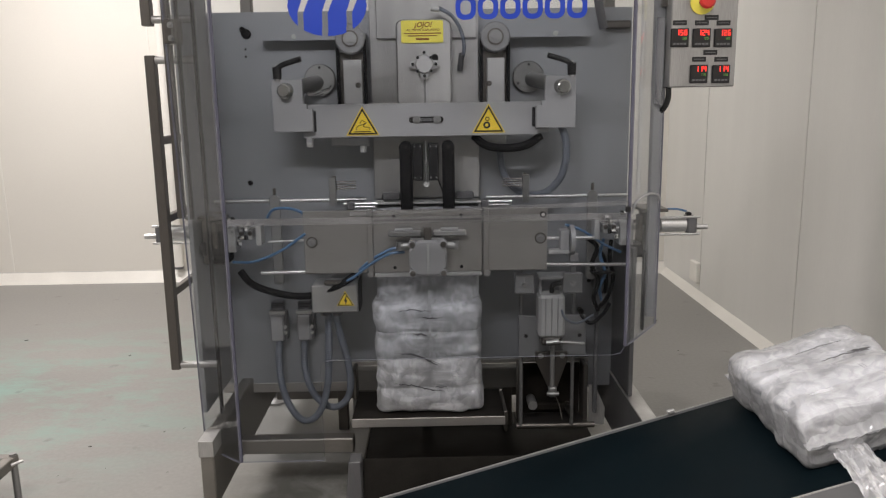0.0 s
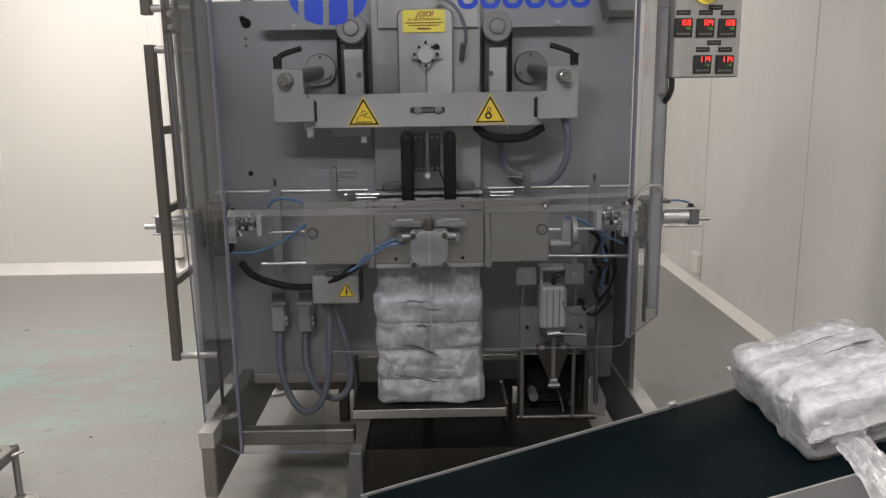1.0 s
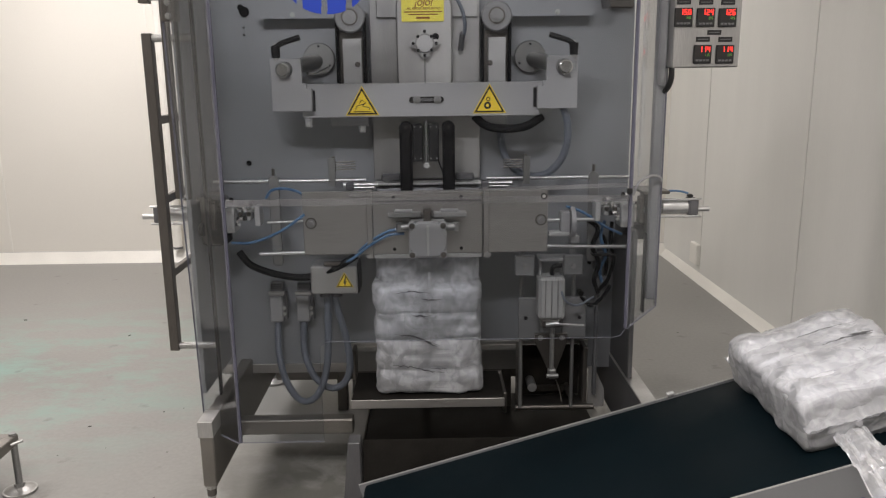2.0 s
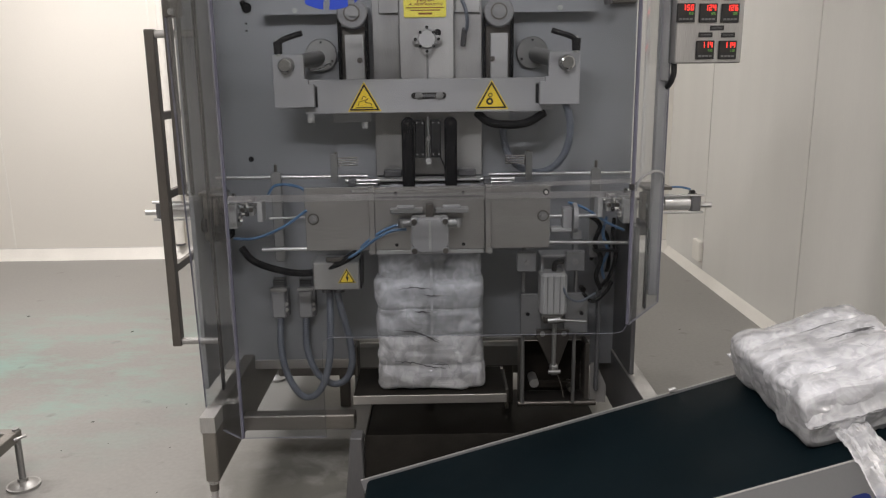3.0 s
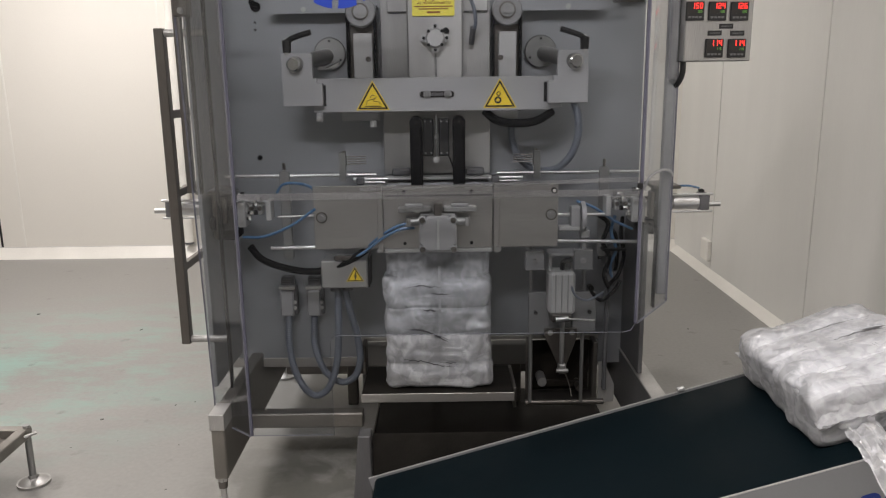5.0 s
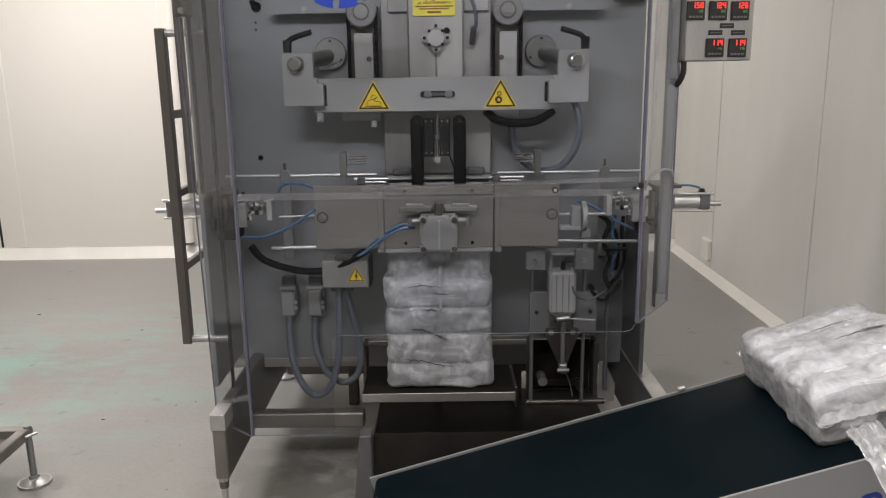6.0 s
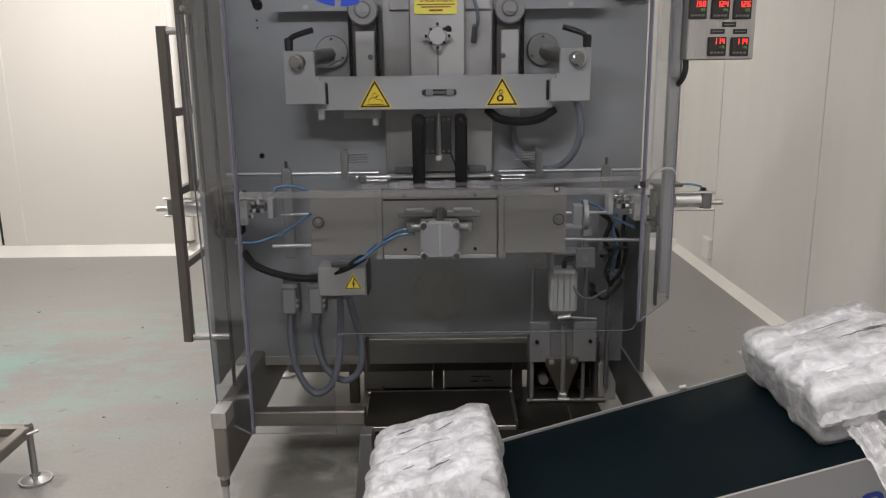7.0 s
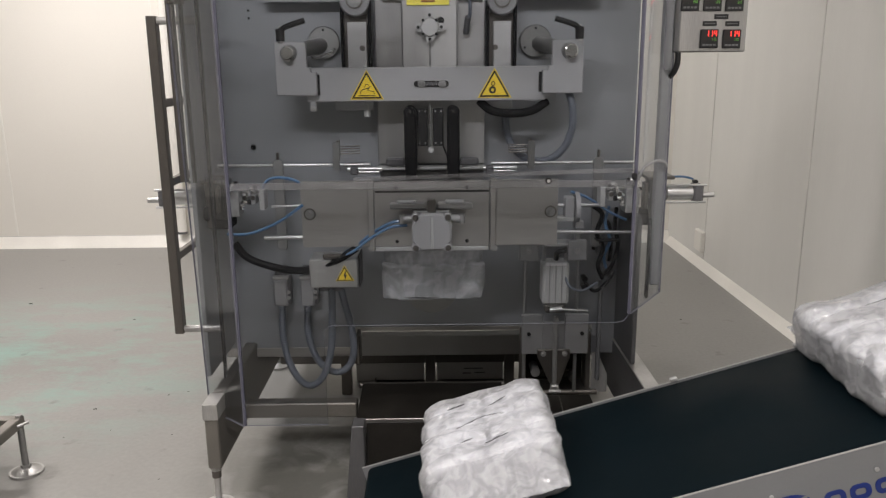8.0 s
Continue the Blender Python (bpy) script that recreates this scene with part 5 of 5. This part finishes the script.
# ---- chute between tray and conveyor ----
ch = thing("drop_chute", (0, -0.44, 0), "dark steel drop chute beneath the bagging machine", "chute")
part("cheek", plate([(-0.275, 0.0), (-0.213, 0.0), (-0.215, 0.243), (-0.252, 0.243)], -0.46, -0.40, bevel=0.003), STEEL_POST, ch, "grey steel cheek plate")
part("cheek", plate([(0.30, 0.0), (0.34, 0.0), (0.325, 0.20), (0.30, 0.20)], -0.46, -0.40, bevel=0.003), STEEL_POST, ch)
bk = bmesh.new()
v = [bk.verts.new(c) for c in ((-0.212, -0.405, 0.225), (0.30, -0.405, 0.225), (0.30, -0.47, 0.0), (-0.212, -0.47, 0.0))]
w = [bk.verts.new(Vector(q.co) + Vector((0, 0.004, 0))) for q in v]
bk.faces.new(v), bk.faces.new(w[::-1])
for i in range(4):
    bk.faces.new((v[i], w[i], w[(i + 1) % 4], v[(i + 1) % 4]))
# The chute's shade is put into this plate's colour.
part("chute_back", bk, SHADE_STEEL, ch, "sliding plate, near-black to stand in for shade", smooth=False)

# Dark sheet added to the floor in place of the machine's shadow.
shade_sheet = thing("floor_shade_sheet", (0.2, 0, 0), "dark sheet added on the floor for the shade under the machine", "pan")
part("shade_sheet_base", boxes(((-0.25, -0.43, 0.0), (0.62, 0.44, 0.008)), bevel=0.002), SHADE_STEEL, shade_sheet)
part("shade_sheet_rim", boxes(((-0.255, -0.43, 0.0), (-0.2505, 0.44, 0.02)), bevel=0.001), STEEL_DARK, shade_sheet)

# ---- rear floor plinths seen under the machine ----
pn = thing("plinth", (-0.2, 0.46, 0), "low grey steel plinth panel on the floor", "plinth", "plinths")
part("panel", boxes(((-0.335, 0.45, 0), (-0.047, 0.47, 0.090)), bevel=0.002), ALU_LIGHT, pn)
pn2 = thing("plinth", (0.15, 0.46, 0), "low grey steel plinth panel with worn writing", "plinth", "plinths")
part("panel", boxes(((0.005, 0.45, 0), (0.287, 0.47, 0.088)), bevel=0.002), ALU_LIGHT, pn2)
part("writing", boxes(((0.12, 0.4490, 0.050), (0.20, 0.4497, 0.055)), ((0.115, 0.4490, 0.028), (0.15, 0.4497, 0.034)), ((0.165, 0.4490, 0.030), (0.21, 0.4497, 0.036))), DARKGREY, pn2)

# ---- low stand at the side ----
ls = thing("low_stand", (-1.6, -0.55, 0), "low stainless steel stand on round levelling feet", "stand")
SX0, SX1, SY0, SY1 = -1.95, -1.345, -0.86, -0.262
part("top_frame", boxes(((SX0, SY1 - 0.035, 0.165), (SX1, SY1, 0.2)), ((SX0, SY0, 0.165), (SX1, SY0 + 0.035, 0.2)), ((SX1 - 0.035, SY0 + 0.035, 0.165), (SX1, SY1 - 0.035, 0.2)), ((SX0, SY0 + 0.035, 0.165), (SX0 + 0.035, SY1 - 0.035, 0.2)), bevel=0.003), STEEL_BASE, ls)
part("pan", boxes(((SX0 + 0.036, SY0 + 0.036, 0.170), (SX1 - 0.036, SY1 - 0.036, 0.176))), STEEL_DARK, ls)
for ax in (SX0 + 0.018, SX1 - 0.012):
    for ay in (SY0 + 0.018, SY1 - 0.012):
        lg = part("leg", rods(((ax, ay, 0.012), (ax, ay, 0.207), 0.011)), STEEL_DULL, ls)
        ft = rods(((ax, ay, 0.0), (ax, ay, 0.008), 0.052), segs=32)
        rod(ft, (ax, ay, 0.008), (ax, ay, 0.020), 0.046, 32, 0.016)
        rod(ft, (ax, ay, 0.020), (ax, ay, 0.030), 0.016, 6)
        part("foot", ft, STEEL, lg, "round levelling foot")
part("wing_screw", rods(((SX1, SY1 - 0.05, 0.183), (SX1 + 0.03, SY1 - 0.03, 0.190), 0.005)), STEEL, ls)

# ---- chips of dirt on the floor ----
def chip(x, y, s, turn):
    s *= 0.7
    c = thing("floor_chip", (x, y, 0), "tiny dark chip of dirt on the floor", "debris", "chips on the floor")
    bm = bmesh.new()
    box(bm, (-s, -s * 0.4, 0.0005), (s, s * 0.4, s * 0.35), s * 0.1)
    bmesh.ops.transform(bm, matrix=Matrix.Translation((x, y, 0)) @ pose(0, 0, 0, 0, 0, turn), verts=bm.verts)
    part("flake", bm, DARK_SHADE_DIRT, c)


for cx_, cy_, s_, a_ in ((-1.336, 0.204, 0.009, 10), (-1.02, 0.36, 0.006, 50), (-1.09, 0.33, 0.007, 80), (-1.95, 0.55, 0.008, 30), (-0.96, -0.02, 0.005, 0), (-1.6, 1.3, 0.010, 60),
                         (1.32, 1.75, 0.016, 0), (1.28, 1.2, 0.007, 30), (-1.35, -0.03, 0.004, 20), (-1.2, 0.02, 0.004, 70), (-2.3, 1.6, 0.012, 15), (-0.9, -0.33, 0.005, 40)):
    chip(cx_, cy_, s_, a_)

# ---- conveyor ----
cv = thing("belt_conveyor", (0.6, -0.829, 0), "inclined belt conveyor with dark blue belt and grey sides", "conveyor")
INCLINE = 16.2
CVM = Matrix.Translation((0.0, -0.829, 0.227)) @ pose(0, 0, 0, 0, -INCLINE, 0)
WIDER = 1.08


def on_belt(bm):
    bmesh.ops.transform(bm, matrix=CVM @ Matrix.Scale(WIDER, 4), verts=bm.verts)
    return bm


B0, B1 = -0.19, 1.55
part("belt", on_belt(boxes(((B0, -0.241, -0.052), (B1, 0.241, -0.0025)), bevel=0.012)), BELT, cv, "dark blue smooth belt")
for sy in (-1, 1):
    ya, yb = sorted((sy * 0.2435, sy * 0.246))
    sr = part("side_rail", on_belt(boxes(((B0 - 0.015, ya, -0.145), (B1 + 0.015, yb, -0.003)))), SIDE_GREY, cv, "grey painted side plate")
    part("rail_edge", on_belt(boxes(((B0 - 0.015, ya, -0.0025), (B1 + 0.015, yb, 0.0)))), ALU_LIGHT, sr, "bare bright upper edge")
    for k in range(7):
        bx = 0.05 + 0.215 * k
        hd = bmesh.new()
        rod(hd, (bx, sy * 0.246, -0.055), (bx, sy * 0.249, -0.055), 0.0045, 12)
        part("rail_screw", on_belt(hd), ALU_LIGHT, sr)
for bx in (0.655, 0.985, 1.31):
    part("rail_stud", on_belt(boxes(((bx - 0.008, 0.238, 0.0005), (bx + 0.012, 0.250, 0.010)), bevel=0.002)), ALU_LIGHT, cv)
for bx in (B0 + 0.02, B1 - 0.02):
    part("end_roller", on_belt(rods(((bx, -0.234, -0.05), (bx, 0.234, -0.05), 0.022))), STEEL, cv)
for lx in (0.62, 1.45):
    top = 0.227 + lx * math.tan(radians(INCLINE)) - 0.15
    for sy in (-1, 1):
        lg = part("leg", boxes(((lx - 0.02, -0.829 + sy * 0.238 - 0.014, 0.03), (lx + 0.02, -0.829 + sy * 0.238 + 0.013, top)), bevel=0.002), STEEL, cv)
        part("foot", rods(((lx, -0.829 + sy * 0.238, 0), (lx, -0.829 + sy * 0.238, 0.032), 0.03)), STEEL, lg)
    part("cross_bar", boxes(((lx - 0.015, -1.053, 0.10), (lx + 0.015, -0.605, 0.13))), STEEL, cv)
# maker's sign on the near side plate, as plain shapes
YS = -0.2468
part("emblem", emblem(0.725, -0.098, 0.052, 0.036, YS, 0.0014, CVM @ Matrix.Scale(WIDER, 4)), NAVY_PAINT, cv, "blue oval emblem with wave cut-outs", smooth=False)
for k in range(6):
    a = 0.797 + 0.052 * k
    r, i = rounded(a, -0.112, a + 0.044, -0.077, 0.014, 4), rounded(a + 0.011, -0.102, a + 0.033, -0.087, 0.006, 4)
    bm = bmesh.new()
    vo = [[bm.verts.new((x, y, z)) for x, z in pts] for y in (YS - 0.0010, YS) for pts in (r, i)]
    n = len(r)
    for q in range(n):
        p = (q + 1) % n
        bm.faces.new((vo[0][q], vo[0][p], vo[1][p], vo[1][q]))
        bm.faces.new((vo[2][q], vo[2][p], vo[3][p], vo[3][q]))
        bm.faces.new((vo[0][q], vo[0][p], vo[2][p], vo[2][q]))
        bm.faces.new((vo[1][q], vo[1][p], vo[3][p], vo[3][q]))
    part("sign_shape", on_belt(bm), NAVY_PAINT, cv)


# ---- bags of packs ----
def folds(p, seed, amount, waves):
    """Creases of crumpled film: triangle waves in random directions, so that flat facets meet at sharp ridges."""
    rnd = random.Random(seed)
    total = 0.0
    q = p + 0.030 * noise.noise_vector(p * 11 + Vector((seed, 0, 0))) + 0.012 * noise.noise_vector(p * 24 + Vector((0, seed, 0)))
    for k in range(waves):
        n = Vector((rnd.gauss(0, 1), rnd.gauss(0, 1), rnd.gauss(0, 1))).normalized()
        length = 0.030 + 0.060 * rnd.random()
        f = (q.dot(n) / length + rnd.random()) % 1.0
        total += (abs(2 * f - 1) - 0.5) * length
    return amount * total / math.sqrt(waves)


def lump(cx, cz, sx, sy, sz, seed, e=0.42):
    """A soft pack: a block with rounded, dented and creased faces."""
    bm = bmesh.new()
    bmesh.ops.create_icosphere(bm, subdivisions=5, radius=1)
    for v in bm.verts:
        c = v.co
        p = Vector([math.copysign(abs(a) ** e, a) for a in c])
        n1 = noise.noise(p * 1.3 + Vector((seed, 0, 0)))
        n2 = abs(noise.noise(p * 2.6 + Vector((0, seed, 3))))
        k = 1 + 0.10 * n1 - 0.09 * n2
        q = Vector((cx + p.x * sx * k, p.y * sy * k, cz + p.z * sz * k))
        v.co = q + c * folds(q, seed, 0.10, 6)
    return bm


def skin(w, d, h, layers, seed, crease):
    """Crumpled film round the packs: bulges layer by layer, flat facets and sharp ridges, square corners."""
    bm = bmesh.new()
    nu, nv = 132, max(34, int(h * 235))
    rings = []
    for j in range(nv + 1):
        t = j / nv
        z = h * t
        lay = abs(math.sin(math.pi * (layers * t + 0.10 * noise.noise(Vector((t * 3, seed, 0))))))
        full = 1 - crease * (1 - lay) ** 3
        wide = 1 + 0.03 * noise.noise(Vector((seed * 3, t * layers * 0.9, 2)))
        end = 1.0
        if t < 0.06:
            end = 0.72 + 0.28 * math.sqrt(max(0, 1 - (1 - t / 0.06) ** 2))
        if t > 0.94:
            end = 0.72 + 0.28 * math.sqrt(max(0, 1 - ((t - 0.94) / 0.06) ** 2))
        ring = []
        for i in range(nu):
            a = 2 * math.pi * i / nu
            c, s = math.cos(a), math.sin(a)
            e = 0.28
            x = math.copysign(abs(c) ** e, c) * w / 2 * wide * (1 - (1 - full) * 0.5) * (0.92 + 0.08 * end)
            y = math.copysign(abs(s) ** e, s) * d / 2 * full * end * (1 - crease * math.exp(-(x / 0.016) ** 2))
            p = Vector((x, y, z))
            off = folds(p, seed + 50, 0.14, 7) + 0.006 * noise.noise(p * 7 + Vector((seed, 3, 0)))
            jz = 0.006 * noise.noise(p * 16 + Vector((8, 2, seed)))
            ring.append(bm.verts.new((x + c * off, y + s * off, z + jz)))
        rings.append(ring)
    for j, (a, b) in enumerate(zip(rings, rings[1:])):
        for k in range(nu):
            p, q, r, s = a[k], a[(k + 1) % nu], b[(k + 1) % nu], b[k]
            for tri in (((p, q, r), (p, r, s)) if (j * 7 + k * 3 + k * j) % 5 < 3 else ((p, q, s), (q, r, s))):
                bm.faces.new(tri)
    for ring, z, flip in ((rings[0], -0.004, 1), (rings[-1], h + 0.004, 0)):
        mid = [bm.verts.new((v.co.x * 0.75, v.co.y * 0.5, z + 0.006 * noise.noise(v.co * 30))) for v in ring]
        for k in range(nu):
            bm.faces.new((ring[k], ring[(k + 1) % nu], mid[(k + 1) % nu], mid[k]))
        bm.faces.new(mid[::-1] if flip else mid)
    return bm


def crease_line(points, width, y, seed):
    """A thin, jagged, tapering dark fold on a face that looks to -y or y."""
    rnd = random.Random(seed)
    path = []
    for (x0, z0), (x1, z1) in zip(points, points[1:]):
        n = max(2, int(math.hypot(x1 - x0, z1 - z0) / 0.008))
        path += [(x0 + (x1 - x0) * k / n, z0 + (z1 - z0) * k / n + rnd.uniform(-0.0022, 0.0022)) for k in range(n)]
    path.append(points[-1])
    m = len(path) - 1
    half = [width * (0.15 + 0.85 * math.sin(math.pi * k / m)) * rnd.uniform(0.25, 0.8) for k in range(m + 1)]
    outline = [(x, z - g) for (x, z), g in zip(path, half)] + [(x, z + g) for (x, z), g in reversed(list(zip(path, half)))]
    return plate(outline, y - 0.0004, y + 0.0004)


def fin(w, h0, h1, d, seed, waist=1.0):
    """The gathered, sealed end of the film: pleats that close to a flat edge."""
    bm = bmesh.new()
    nu, nv = 90, 18
    for side in (-1, 1):
        rows = []
        for j in range(nv + 1):
            t = j / nv
            row = []
            for i in range(nu + 1):
                u = i / nu * 2 - 1
                pleat = 0.007 * noise.noise(Vector((u * 14, t * 2.5, seed + side))) * (1 - 0.5 * t)
                y = side * (d / 2 * (1 - t) ** 1.6 * (1 - abs(u) ** 6) + 0.0015) + pleat
                x = u * w / 2 * (1 - 0.0 * t) * (1 - (1 - waist) * t)
                row.append(bm.verts.new((x, y, h0 + (h1 - h0) * t + 0.006 * noise.noise(Vector((u * 5, seed, side))) * t)))
            rows.append(row)
        for a, b in zip(rows, rows[1:]):
            for k in range(nu):
                bm.faces.new((a[k], a[k + 1], b[k + 1], b[k]))
    return bm


def tail_strip(x, z0, z1, w, seed, drop):
    """A loose crumpled end of film that sags towards the belt's front."""
    bm = bmesh.new()
    nu, nv = 26, 30
    rows = []
    for j in range(nv + 1):
        t = j / nv
        rows.append([bm.verts.new((x + (i / nu - 0.5) * w * (0.85 + 0.25 * t), -0.03 - drop * t * t + 0.014 * noise.noise(Vector((i * 0.22, j * 0.2, seed))) + 0.006 * noise.noise(Vector((i * 0.6, j * 0.5, seed + 4))), z0 + (z1 - z0) * t)) for i in range(nu + 1)])
    for a, b in zip(rows, rows[1:]):
        for k in range(nu):
            bm.faces.new((a[k], a[k + 1], b[k + 1], b[k]))
    return bm


def bag(w, d, h, layers, seed, label, crease, top=0.0, tails=(), marks=(), ear=0.0):
    t = thing("bag", (0, 0, 0), label, "bag", "film bags of packs")
    lh = h * 0.93 / layers
    for r in range(layers):
        for s in (-1, 1):
            part("pack", lump(s * w * 0.236 + 0.010 * noise.noise(Vector((r * 1.7, s, seed))), h * 0.035 + lh * (r + 0.5), w * (0.238 + 0.018 * noise.noise(Vector((r * 2.3, s * 3, seed)))), d * 0.44, lh * (0.535 + 0.05 * noise.noise(Vector((r * 3.1, s * 5, seed + 2)))), seed * 10 + r * 2 + s), PACK, t)
    part("film", skin(w, d, h, layers, seed, crease), FILM, t, "clear crumpled packing film", smooth=False)
    # lapped seam of the film tube
    part("seam", boxes(((0.001, -d / 2 - 0.0052, h * 0.5), (0.009, -d / 2 - 0.0046, h + top * 0.5))), FILM, t, "lapped film seam")
    if top:
        part("sealed_end", fin(w * 0.97, h - 0.01, h + top, d * 0.85, seed), FILM, t, "gathered sealed film end")
    if ear:
        part("sealed_end", fin(w * 1.02, 0.008, -ear, d * 0.8, seed + 4), FILM, t, "flat sealed film end")
    for x, z1, tw, drop in tails:
        part("loose_end", tail_strip(x, h - 0.01, z1, tw, seed + x * 9, drop), FILM, t, "loose crumpled film end")
    for k, (points, mw, side) in enumerate(marks):
        part("dark_fold", crease_line(points, mw, side * (d / 2 + 0.006), seed * 20 + k), FOIL_MARK, t, "dark fold between packs")
    return t


M1 = [([(-0.10, 0.342), (-0.06, 0.350), (0.01, 0.344)], 0.0035, -1), ([(-0.03, 0.326), (0.02, 0.320), (0.045, 0.324)], 0.004, -1), ([(-0.05, 0.272), (0.0, 0.268)], 0.005, -1),
      ([(-0.11, 0.208), (-0.05, 0.205), (0.0, 0.185), (0.035, 0.170)], 0.005, -1), ([(-0.02, 0.190), (0.03, 0.165)], 0.004, -1),
      ([(-0.115, 0.106), (-0.05, 0.100), (0.01, 0.082), (0.05, 0.080)], 0.004, -1), ([(0.0, 0.096), (0.055, 0.092), (0.06, 0.078)], 0.0025, -1),
      ([(0.0, 0.33), (0.06, 0.31)], 0.006, 1), ([(-0.07, 0.22), (0.0, 0.19), (0.06, 0.20)], 0.004, 1), ([(0.02, 0.14), (0.07, 0.11)], 0.006, 1), ([(-0.09, 0.10), (-0.04, 0.09)], 0.006, 1), ([(-0.06, 0.30), (-0.03, 0.29)], 0.008, 1)]
M2 = [([(0.0, 0.215), (0.06, 0.21), (0.12, 0.225)], 0.005, 1), ([(0.07, 0.205), (0.125, 0.215)], 0.009, 1), ([(-0.03, 0.14), (0.03, 0.132), (0.09, 0.135)], 0.003, 1), ([(0.055, 0.28), (0.056, 0.31)], 0.003, 1), ([(0.062, 0.285), (0.063, 0.305)], 0.003, 1)]
bag_b = bag(0.340, 0.165, 0.368, 4, 1, "clear film bag of white packs dropping to the belt", 0.05, 0.088, (), M1)
bag_a = bag(0.338, 0.148, 0.425, 4, 2, "clear film bag of white packs lying on the belt", 0.05, 0.02, ((-0.07, 0.60, 0.085, 0.07), (0.09, 0.58, 0.10, 0.05)), M2, ear=0.03)
bag_c = bag(0.334, 0.13, 0.115, 1, 3, "short clear film bag being filled below the jaw", 0.02, 0.090, (), [([(-0.012, 0.10), (0.03, 0.098), (0.036, 0.106)], 0.002, -1), ([(-0.10, 0.012), (0.02, 0.010)], 0.003, -1)])


def lying(x, y0=0.232, lift=0.072):
    """The pose of a bag that lies across the belt at x."""
    return CVM @ pose(x / math.cos(radians(INCLINE)), y0, lift) @ pose(0, 0, 0, 90, 0, 0)


def motions():
    up = pose(-0.005, -0.19, 0.312)
    walk(bag_b, [(0, up), (6.2, up), (6.3, pose(-0.005, -0.20, 0.275)), (6.4, pose(-0.003, -0.26, 0.225, 3)),
                 (6.5, pose(-0.025, -0.40, 0.19, 12)), (6.6, pose(-0.015, -0.545, 0.20, 66, -8)), (6.7, lying(0.005)), (6.8, lying(0.005)), (7.3, lying(0.005)),
                 (7.4, lying(0.019)), (7.5, lying(0.041)), (7.6, lying(0.066)), (8.0, lying(0.167))])
    walk(bag_a, [(0, lying(1.009, lift=0.066)), (7.3, lying(1.009, lift=0.066)), (7.4, lying(1.023, lift=0.066)), (7.5, lying(1.045, lift=0.066)), (7.6, lying(1.070, lift=0.066)), (8.0, lying(1.171, lift=0.066))])
    hide, shown = pose(0, -0.14, 0.762), pose(0, -0.14, 0.560)
    walk(bag_c, [(0, hide), (7.0, hide), (7.1, pose(0, -0.14, 0.73)), (7.3, pose(0, -0.14, 0.575)), (7.4, shown), (8.0, shown)])
    out, back, low = pose(0, -0.11, 0), pose(0, 0, 0), pose(0, 0, -0.109)
    walk(jaw, [(0, back), (6.2, back), (6.3, pose(0, -0.02, 0)), (6.4, pose(0, -0.06, 0)), (6.5, pose(0, -0.095, 0)), (6.6, out), (8.0, out)])
    walk(slide, [(0, back), (6.3, back), (6.4, pose(0, 0, -0.06)), (6.5, pose(0, 0, -0.102)), (6.6, low), (8.0, low)])
    drops = [Matrix.Translation((0, 0, dz)) @ Matrix.Translation(HINGE) @ pose(0, 0, 0, a, 0, 0) @ Matrix.Translation(-Vector(HINGE)) for dz, a in ((0, 0), (-0.055, 2), (-0.095, 4), (-0.10, 5))]
    walk(tray, [(0, drops[0]), (6.3, drops[0]), (6.4, drops[1]), (6.5, drops[2]), (6.6, drops[3]), (8.0, drops[3])])


motions()
